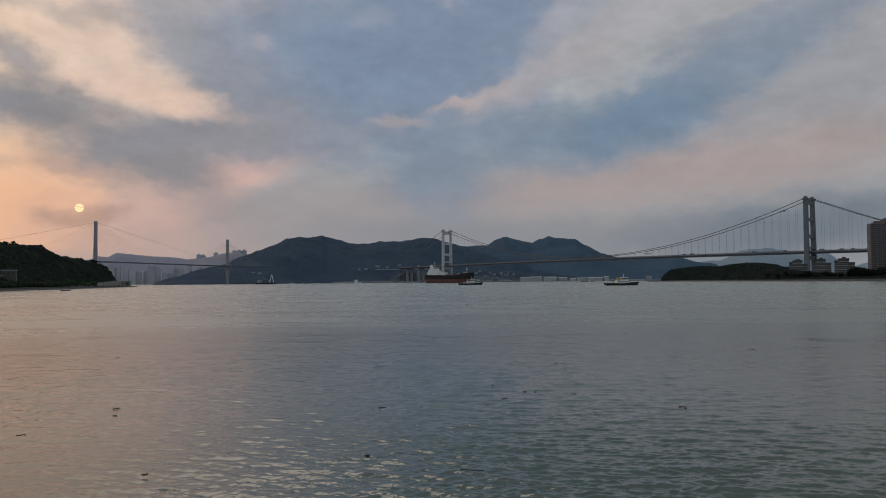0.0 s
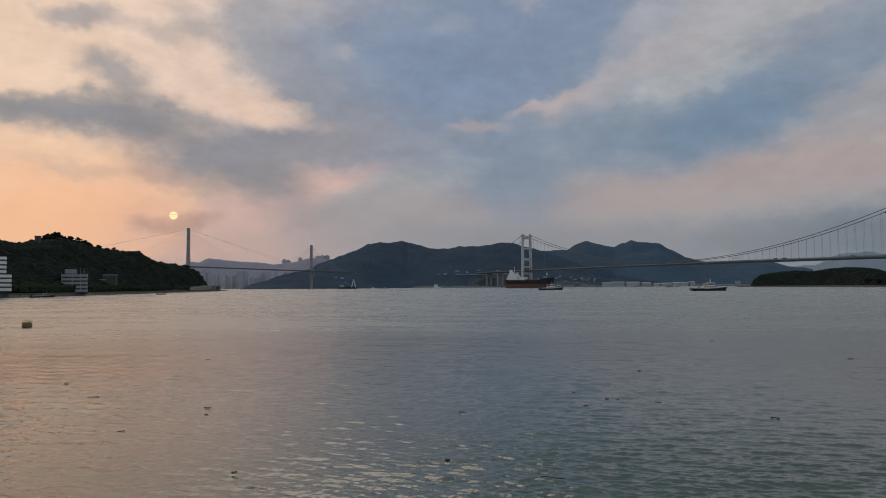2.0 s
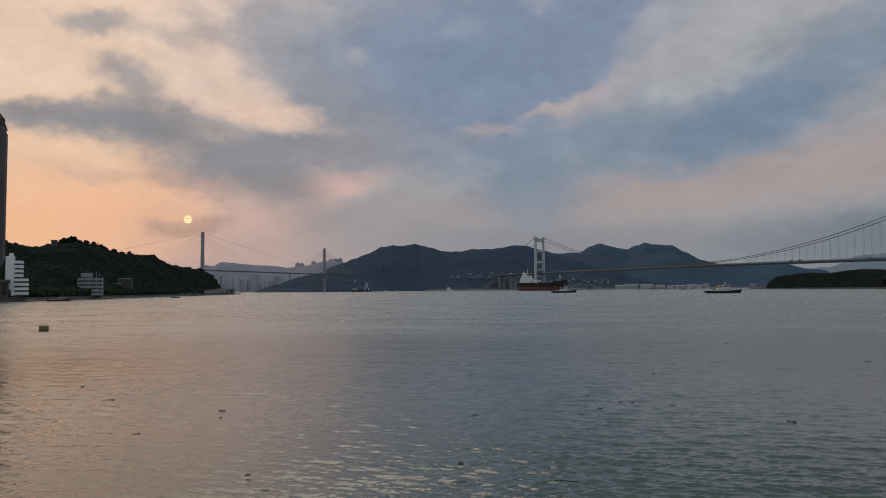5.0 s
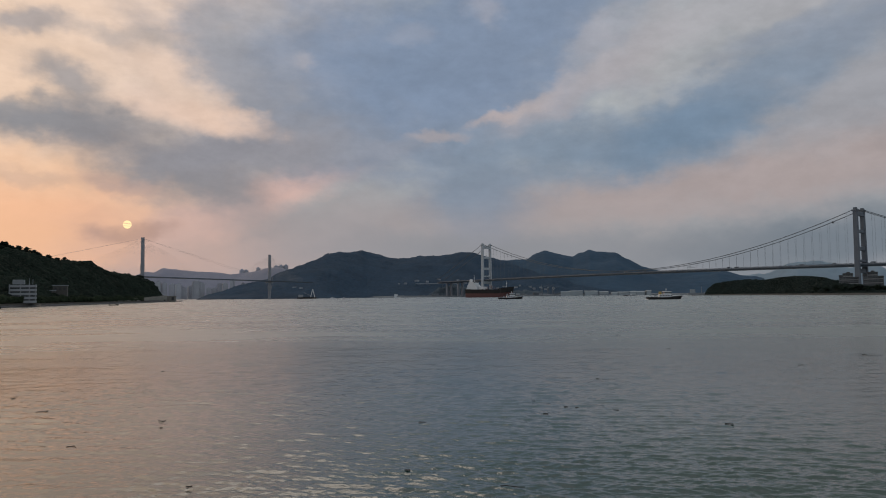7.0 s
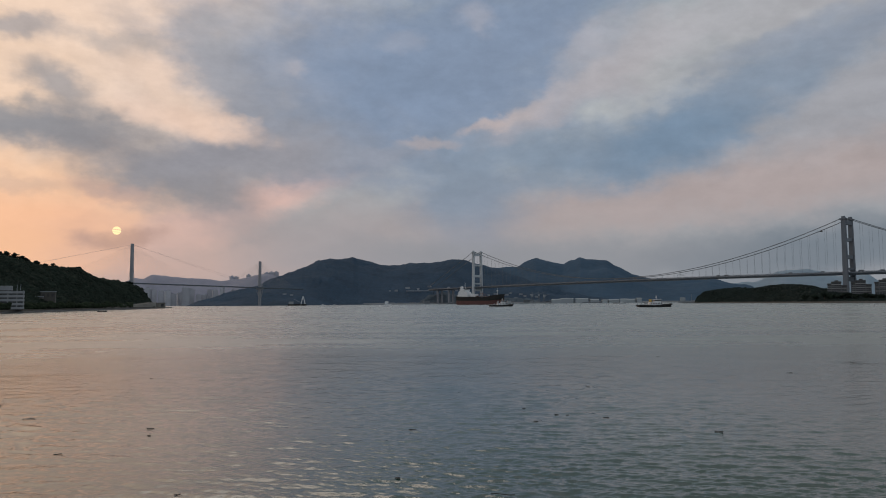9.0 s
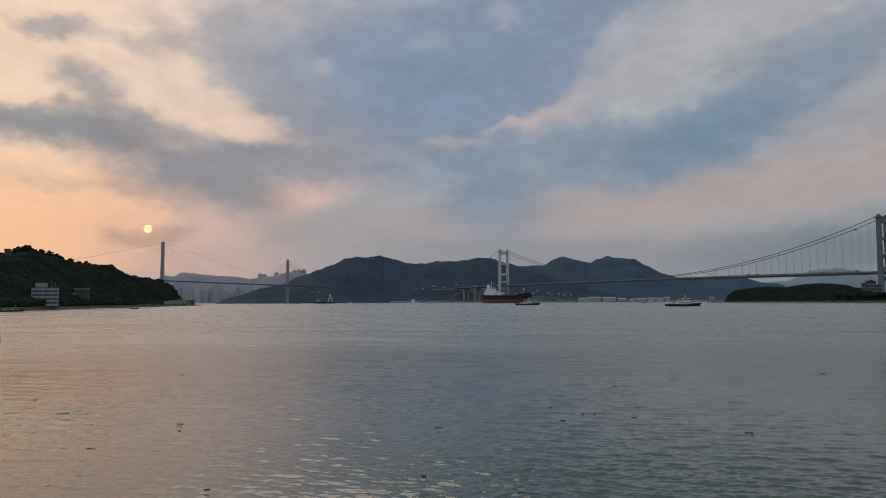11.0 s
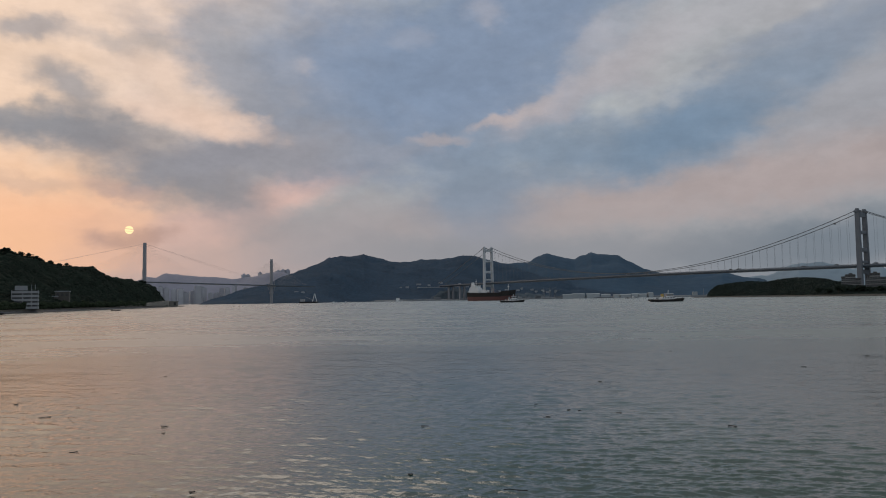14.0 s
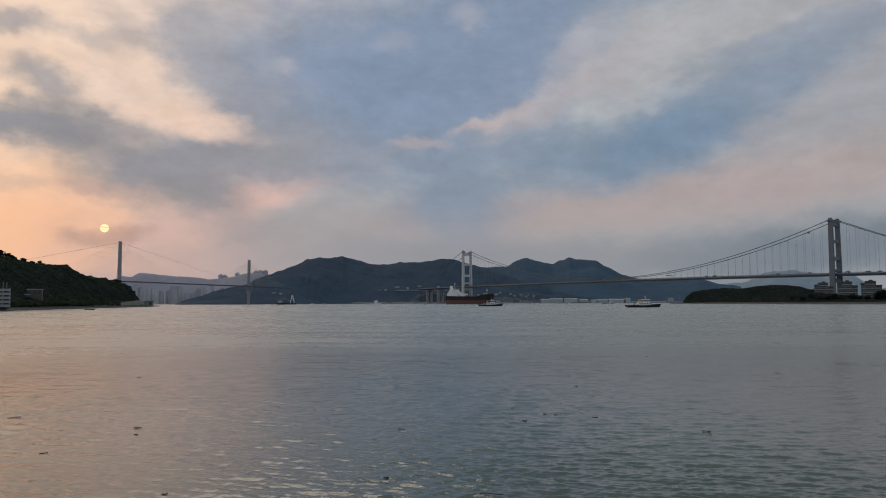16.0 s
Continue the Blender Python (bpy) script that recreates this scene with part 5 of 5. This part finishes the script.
def tanker():
    s = thing("tanker", bearing(0.55, 1900), -38, "red-hulled coastal tanker with a white superstructure aft", "ship")
    L, B = 128.0, 21.0
    part("hull", hull_mesh(L, B, [(0, 15.5), (0.2, 14.6), (0.72, 14.0), (0.84, 16.6), (1, 18.2)]), HULL_RED, s)
    part("sheer_strake", hull_mesh(L * 1.002, B * 1.006, [(0, 15.6), (0.2, 14.7), (0.72, 14.1), (0.84, 16.7), (1, 18.3)], keel=13.0), HULL_BLACK, s, "dark band below the deck edge")
    bm = hull_mesh(L * 0.255, B * 0.995, [(0, 16.4), (0.35, 16.9), (1, 18.6)], keel=9.5)
    for v in bm.verts:
        v.co.x += L * 0.385
        v.co.y *= 1.02 * (1 - 0.12 * (v.co.x < L * 0.3))
    part("forecastle", bm, HULL_BLACK, s, "dark raised bow plating")
    bm = bmesh.new()
    for k, (x0, x1, w, z0, z1) in enumerate(((-60, -30, 9, 14.5, 18.2), (-59, -31, 8.6, 18.21, 20.8), (-58, -33, 8.2, 20.81, 23.4), (-56, -37, 8.0, 23.41, 26))):
        box(bm, x0, -w, z0, x1, w, z1, 1.0, 0.15)
    sup = part("superstructure", bm, SHIP_WHITE, s)
    bm = bmesh.new()
    box(bm, -46, -10.2, 26.01, -38.5, 10.2, 29, 0.97, 0.1)
    part("bridge_house", bm, SHIP_WHITE, sup)
    for k in range(9):
        bm = bmesh.new()
        box(bm, -38.75, -9 + 2.05 * k, 27.1, -38.3, -7.6 + 2.05 * k, 28.4)
        part("window", bm, WINDOW, sup)
    bm = bmesh.new()
    box(bm, -57, -2.6, 26.01, -50, 2.6, 34, 0.8, 0.3)
    part("funnel", bm, SHIP_WHITE, s)
    bm = bmesh.new()
    rod(bm, (-44, 0, 29), (-44, 0, 41), 0.6, 6, 0.3)
    rod(bm, (-44, -3, 36), (-44, 3, 36), 0.25, 4)
    part("radar_mast", bm, SHIP_WHITE, s)
    bm = bmesh.new()
    rod(bm, (48, 0, 16), (48, 0, 29), 0.6, 6, 0.3)
    box(bm, 46.8, -1.2, 24, 49.2, 1.2, 26)
    part("foremast", bm, SHIP_WHITE, s)
    bm = bmesh.new()
    box(bm, -24, -6, 13.6, -10, 6, 19.5, 1, 0.3)
    part("pump_house", bm, SHIP_WHITE, s)
    for k in range(5):
        bm = bmesh.new()
        for y in (-3.2 + 1.6 * k,):
            rod(bm, (-12, y, 15.4), (36, y, 15.4), 0.45, 5)
        part("deck_pipe", bm, DECK_RED, s)
    bm = bmesh.new()
    for x in (2, 6):
        rod(bm, (x, 0, 13.5), (x, 0, 22), 0.45, 5)
    rod(bm, (2, 0, 21), (-6, 0, 17.5), 0.3, 4)
    rod(bm, (6, 0, 21), (16, 0, 18), 0.3, 4)
    part("hose_crane", bm, DECK_RED, s)
    bm = bmesh.new()
    for k in range(24):
        x = -30 + 3.1 * k
        for y in (-10, 10):
            rod(bm, (x, y, 13.9), (x, y, 15.6), 0.14, 4)
    tagged(part("deck_rail", bm, SHIP_GREY, s), kind="stuff")
    s.scale = (1.14, 1.14, 1.42)


tanker()


def tug(place, turn, size, label, yellow):
    t = thing("tugboat", place, turn, label, "tugboat", "harbour tugs")
    L, B = 33.0 * size, 11.0 * size
    k = size
    part("hull", hull_mesh(L, B, [(0, 2.1 * k), (0.45, 1.8 * k), (0.7, 2.2 * k), (1, 3.2 * k)], flare=0.05), HULL_BLACK, t)
    # thick rubber fender along the sheer
    bm = bmesh.new()
    stations = [(0, 2.1 * k), (0.45, 1.8 * k), (0.7, 2.2 * k), (1, 3.2 * k)]
    for side in (-1, 1):
        pts = []
        for i in range(15):
            u = i / 14
            half = B / 2 * (1.0 if u < 0.62 else max(0.05, 1 - ((u - 0.62) / 0.38) ** 2))
            pts.append(((u - 0.5) * L + L * 0.03 * max(0, (u - 0.8) / 0.2), side * half * 1.02, curve_at(stations, u) - 0.3 * k))
        tube(bm, pts, 0.8 * k, 6)
    part("fender", bm, RUBBER, t)
    for i in range(7):
        for side in (-1, 1):
            bm = bmesh.new()
            rod(bm, ((-0.4 + 0.11 * i) * L, side * (B / 2 + 0.1), 1.0 * k), ((-0.4 + 0.11 * i) * L, side * (B / 2 + 0.7), 1.0 * k), 0.75 * k, 10)
            part("tyre", bm, RUBBER, t)
    bm = bmesh.new()
    box(bm, -5.5 * k, -3.9 * k, 1.7 * k, 7.0 * k, 3.9 * k, 4.9 * k, 0.94, 0.25 * k)
    deckhouse = part("deckhouse", bm, SHIP_WHITE, t)
    for i in range(5):
        bm = bmesh.new()
        box(bm, (-5 + 2.6 * i) * k, -3.98 * k, 3.4 * k, (-3.8 + 2.6 * i) * k, -3.6 * k, 4.4 * k)
        part("porthole", bm, WINDOW, deckhouse)
    bm = bmesh.new()
    box(bm, -0.5 * k, -2.8 * k, 4.91 * k, 6.0 * k, 2.8 * k, 7.6 * k, 0.9, 0.25 * k)
    wheelhouse = part("wheelhouse", bm, SHIP_WHITE, t)
    bm = bmesh.new()
    box(bm, -0.7 * k, -2.9 * k, 6.0 * k, 6.1 * k, 2.9 * k, 7.1 * k, 0.95)
    part("window_band", bm, WINDOW, wheelhouse)
    bm = bmesh.new()
    box(bm, -1.2 * k, -3.2 * k, 7.62 * k, 6.4 * k, 3.2 * k, 8.0 * k, 0.95)
    part("roof", bm, SHIP_WHITE, wheelhouse)
    for side in (-1, 1):
        bm = bmesh.new()
        box(bm, -4.8 * k, (side * 2.3 - 0.9) * k, 4.91 * k, -3.4 * k, (side * 2.3 + 0.9) * k, 7.8 * k, 0.8, 0.15 * k)
        part("funnel", bm, YELLOW if yellow else SHIP_GREY, t, "yellow funnel" if yellow else "")
    bm = bmesh.new()
    rod(bm, (2.0 * k, 0, 8.0 * k), (2.0 * k, 0, 11.6 * k), 0.22 * k, 5)
    rod(bm, (2.0 * k, -1.4 * k, 10.4 * k), (2.0 * k, 1.4 * k, 10.4 * k), 0.12 * k, 4)
    box(bm, 1.4 * k, -0.9 * k, 9.2 * k, 2.6 * k, 0.9 * k, 9.6 * k)
    part("mast", bm, SHIP_WHITE, t)
    bm = bmesh.new()
    rod(bm, (-9 * k, -1.6 * k, 3.6 * k), (-9 * k, 1.6 * k, 3.6 * k), 0.9 * k, 8)
    part("towing_winch", bm, SHIP_GREY, t)
    bm = bmesh.new()
    for i in range(9):
        x = (-15 + 1.3 * i) * k
        for side in (-1, 1):
            rod(bm, (x, side * 4.9 * k, 2.3 * k), (x, side * 4.9 * k, 3.5 * k), 0.09 * k, 4)
    part("rail", bm, SHIP_WHITE, t)


tug(bearing(13.75, 745), 4, 0.98, "black-hulled tug with white deckhouse and yellow funnels", True)
tug(bearing(2.15, 1010), 8, 0.98, "black-hulled tug with white wheelhouse under way", False)


FOAM = material("wake_foam", (0.60, 0.62, 0.62), 0.8, 0.2, 0.6, fine=5)


def wake(place, turn, length, width, seed):
    """Broken foam on the water behind a boat: many low flecks that spread out and thin away."""
    rng = random.Random(seed)
    bm = bmesh.new()
    for k in range(70):
        u = rng.random() ** 1.6
        x, y = -u * length, rng.gauss(0, 1) * width * (0.18 + 0.4 * u)
        r = rng.uniform(0.25, 0.7) * (1.15 - u)
        top = bm.verts.new((x, y, 0.28 * (1.1 - u)))
        ring = [bm.verts.new((x + 2.2 * r * math.cos(a) * rng.uniform(0.7, 1.2), y + r * math.sin(a) * rng.uniform(0.7, 1.2), -0.05))
                for a in (math.pi / 3 * i for i in range(6))]
        for i in range(6):
            bm.faces.new((top, ring[i], ring[(i + 1) % 6]))
    ob = mesh_object("wake", bm, FOAM)
    ob.matrix_basis = pose(*place, 0, 0, turn)
    tagged(ob, "short white wake of broken foam behind a tug", "wake", kind="stuff")


wake(bearing(13.75, 745) + Vector((-16, -1, 0)), 4, 12, 4, 3)
wake(bearing(2.15, 1010) + Vector((-16, -2, 0)), 8, 9, 3, 4)


def crane_barge():
    b = thing("crane_barge", bearing(-13.65, 2380), 4, "dark flat barge with an A-frame crane", "barge")
    bm = bmesh.new()
    box(bm, -29, -8, -0.5, 29, 8, 5.0, 1.02, 0.5)
    part("hull", bm, HULL_BLACK, b)
    bm = bmesh.new()
    box(bm, -27, -5, 5.01, -13, 5, 13, 0.95, 0.2)
    part("deckhouse", bm, SHIP_GREY, b)
    bm = bmesh.new()
    for y in (-4, 4):
        rod(bm, (12, y, 5), (18, y * 0.4, 30), 0.8, 5)
        rod(bm, (25, y, 5), (19, y * 0.4, 30), 0.8, 5)
    part("a_frame", bm, SHIP_WHITE, b)
    bm = bmesh.new()
    rod(bm, (16, 0, 8), (-10, 0, 20), 0.7, 4)
    part("boom", bm, SHIP_GREY, b)


crane_barge()


def launch(place, turn, length, mat, label, house=True):
    t = thing("small_boat", place, turn, label, "boat", "small boats")
    part("hull", hull_mesh(length, length * 0.28, [(0, length * 0.09), (0.5, length * 0.08), (1, length * 0.14)], keel=-0.3), mat, t)
    if house:
        bm = bmesh.new()
        box(bm, -length * 0.25, -length * 0.1, length * 0.081, length * 0.15, length * 0.1, length * 0.25, 0.9, 0.1)
        part("cabin", bm, SHIP_WHITE if mat is not HULL_BLACK else SHIP_GREY, t)
        bm = bmesh.new()
        box(bm, -length * 0.05, -length * 0.105, length * 0.16, length * 0.152, length * 0.105, length * 0.215, 0.96)
        part("window_band", bm, WINDOW, t)
        bm = bmesh.new()
        rod(bm, (0, 0, length * 0.25), (0, 0, length * 0.5), 0.12, 4)
        part("mast", bm, SHIP_GREY, t)
    else:
        bm = bmesh.new()
        box(bm, -length * 0.2, -length * 0.1, length * 0.06, -length * 0.1, length * 0.1, length * 0.1)
        part("thwart", bm, BROWN_WALL, t)
        bm = bmesh.new()
        box(bm, -length * 0.46, -length * 0.05, length * 0.08, -length * 0.38, length * 0.05, length * 0.2, 0.9)
        part("outboard_motor", bm, HULL_BLACK, t)


launch(bearing(-27.35, 740), 6, 8.5, HULL_BLACK, "low dark open motor boat on the water", False)
launch(bearing(-35.3, 585), 20, 9.0, HULL_BLACK, "dark open work boat by the sea wall", False)
launch(bearing(-34.75, 596), 12, 11.0, HULL_BLACK, "dark wooden work boat with a low cabin by the sea wall")
launch(bearing(-11.7, 2420), 0, 15, SHIP_WHITE, "small white launch far off")
launch(bearing(-10.8, 2440), 10, 14, SHIP_GREY, "small grey launch far off")
launch(bearing(-6.7, 2450), 4, 24, SHIP_WHITE, "white ferry far off by the far quay")
launch(bearing(11.4, 2000), 4, 20, SHIP_GREY, "grey work boat far off by the quay")
launch(bearing(10.9, 1990), 4, 13, HULL_BLACK, "dark low launch far off by the quay")


def freighter():
    f = thing("moored_freighter", bearing(16.2, 2250), -6, "grey freighter moored beyond the wooded point", "ship")
    part("hull", hull_mesh(60, 12, [(0, 6), (0.7, 6), (1, 9)]), SHIP_GREY, f)
    bm = bmesh.new()
    box(bm, -24, -5, 6, -10, 5, 16, 0.95, 0.2)
    part("superstructure", bm, SHED, f)
    bm = bmesh.new()
    rod(bm, (8, 0, 5), (8, 0, 24), 0.5, 5)
    part("derrick", bm, SHIP_GREY, f)
    b = thing("work_barge", bearing(-7.2, 2500), 3, "long dark barge lying off the far shore", "barge")
    bm = bmesh.new()
    box(bm, -26, -6, -0.5, 26, 6, 3.5, 1.02, 0.4)
    part("hull", bm, SHIP_GREY, b)
    bm = bmesh.new()
    box(bm, 12, -4, 3.51, 24, 4, 12, 0.95, 0.2)
    part("deckhouse", bm, SHIP_WHITE, b)


freighter()


def buoy():
    b = thing("mooring_buoy", bearing(-35.85, 132), 20, "square dull yellow mooring buoy with a dark waterline", "buoy")
    bm = bmesh.new()
    box(bm, -0.8, -0.8, 0.22, 0.8, 0.8, 1.05, 0.98, 0.08)
    part("float", bm, BUOY_YELLOW, b)
    bm = bmesh.new()
    box(bm, -0.82, -0.82, -0.4, 0.82, 0.82, 0.22, 1.0, 0.06)
    part("waterline_band", bm, WEED, b)
    for x, y in ((-0.6, -0.6), (0.6, -0.6), (-0.6, 0.6), (0.6, 0.6)):
        bm = bmesh.new()
        rod(bm, (x, y, 1.04), (x, y, 1.5), 0.06, 6)
        part("post", bm, WEED, b)
    bm = bmesh.new()
    for i in range(10):
        a, c = 2 * math.pi * i / 10, 2 * math.pi * (i + 1) / 10
        rod(bm, (0.25 * math.cos(a), 0, 1.25 + 0.25 * math.sin(a)), (0.25 * math.cos(c), 0, 1.25 + 0.25 * math.sin(c)), 0.05, 5)
    part("mooring_ring", bm, WEED, b)
    b.scale = (0.74, 0.74, 0.74)


buoy()


# ---------------------------------------------------------------- traffic and gear on the suspension bridge
def on_deck(s, side):
    p = NEAR_TOWER + AXIS * s + SIDE * side
    return (p.x, p.y, deck_height(s) + 0.05)


def lorry(s, side, length):
    turn = math.degrees(math.atan2(AXIS.y, AXIS.x))
    t = thing("lorry", on_deck(s, side), turn, "boxy grey lorry crossing the bridge", "lorry", "traffic on the bridge")
    bm = bmesh.new()
    box(bm, -length / 2, -1.25, 1.0, length / 2 - 2.4, 1.25, 4.0, 1, 0.08)
    part("cargo_box", bm, SHED_DARK, t)
    bm = bmesh.new()
    box(bm, length / 2 - 2.2, -1.2, 0.7, length / 2, 1.2, 3.1, 0.93, 0.1)
    part("cab", bm, SHED, t)
    for x in (-length / 2 + 1.5, -length / 2 + 3, length / 2 - 1.2):
        bm = bmesh.new()
        for y in (-1.2, 1.2):
            rod(bm, (x, y - 0.15, 0.5), (x, y + 0.15, 0.5), 0.5, 10)
        part("wheel", bm, RUBBER, t)


for s, side, length in ((-70, -8, 12), (-95, -8, 9), (-130, -8, 12), (-155, 8, 12), (-190, -8, 10), (150, -8, 12), (330, -8, 14), (355, -8, 10), (640, -8, 12), (700, 8, 12), (60, 8, 10), (-30, 8, 12)):
    lorry(s, -side, length)


def sign_gantry(s):
    turn = math.degrees(math.atan2(AXIS.y, AXIS.x))
    t = thing("sign_gantry", on_deck(s, 0), turn, "steel sign gantry over the roadway", "gantry")
    for y in (-17, 17):
        bm = bmesh.new()
        rod(bm, (0, y, 0), (0, y, 8.5), 0.4, 5)
        part("post", bm, DECK_GREY, t)
    bm = bmesh.new()
    box(bm, -0.6, -17, 7.5, 0.6, 17, 9.0)
    part("beam", bm, DECK_GREY, t)


sign_gantry(470)
cradle_s = 70.0
cp = NEAR_TOWER + AXIS * cradle_s + SIDE * 18.0
cradle = thing("inspection_cradle", (cp.x, cp.y, cable_height(cradle_s) - 3.6), math.degrees(math.atan2(AXIS.y, AXIS.x)), "small dark inspection cradle clamped on the main cable", "cradle")
bm = bmesh.new()
box(bm, -2.4, -1.8, 0, 2.4, 1.8, 2.4, 1, 0.2)
part("cage", bm, SHADE, cradle)
bm = bmesh.new()
box(bm, -1.2, -1.3, 2.41, 1.2, 1.3, 5.0, 0.9, 0.2)
part("clamp", bm, SHADE, cradle)

# ---------------------------------------------------------------- driftwood close to the viewer
DRIFTWOOD = [(-4.8, 34.9, 0.38), (2.1, 23.3, 0.76), (-6.0, 25.4, 0.18), (-24.0, 38.7, 0.36), (-24.1, 36.6, 0.17), (-31.7, 45.1, 0.63), (-33.4, 52.0, 0.24),
             (-29.9, 33.7, 0.31), (-22.1, 24.9, 0.19), (6.3, 39.8, 0.22), (4.7, 37.5, 0.23), (10.0, 39.2, 0.3), (18.0, 36.0, 0.39), (13.9, 82.7, 0.38), (3.8, 41.8, 0.19), (22.8, 66.8, 0.41),
             (26.7, 80.1, 0.37), (-24.0, 64.7, 0.3), (7.1, 39.7, 0.18), (8.7, 53.2, 0.25)]


def driftwood(az, dist, length, seed):
    rng = random.Random(seed)
    bm = bmesh.new()
    pts = [Vector((length * (k / 4 - 0.5), rng.uniform(-0.05, 0.05) * length, 0.015 + rng.uniform(-0.008, 0.012))) for k in range(5)]
    r = 0.018 if length > 0.5 else 0.023
    for a, b in zip(pts, pts[1:]):
        rod(bm, a, b, r * rng.uniform(0.7, 1.1), 7, r * rng.uniform(0.6, 1.0))
    ob = mesh_object("driftwood", bm, DRIFT)
    spot = bearing(az, dist)
    level = float(wave_heights(np.array([spot.x]), np.array([spot.y]), np.array([dist]), np.array([0.15]))[0])
    ob.matrix_basis = pose(spot.x, spot.y, level + 0.012, 0, 0, rng.uniform(-25, 25) - az)
    tagged(ob, "dark wet scrap of driftwood afloat" if length < 0.5 else "thin dark wet stick of driftwood afloat", "driftwood", "floating driftwood")


for n, (az, dist, length) in enumerate(DRIFTWOOD):
    driftwood(az, dist, length, 100 + n)
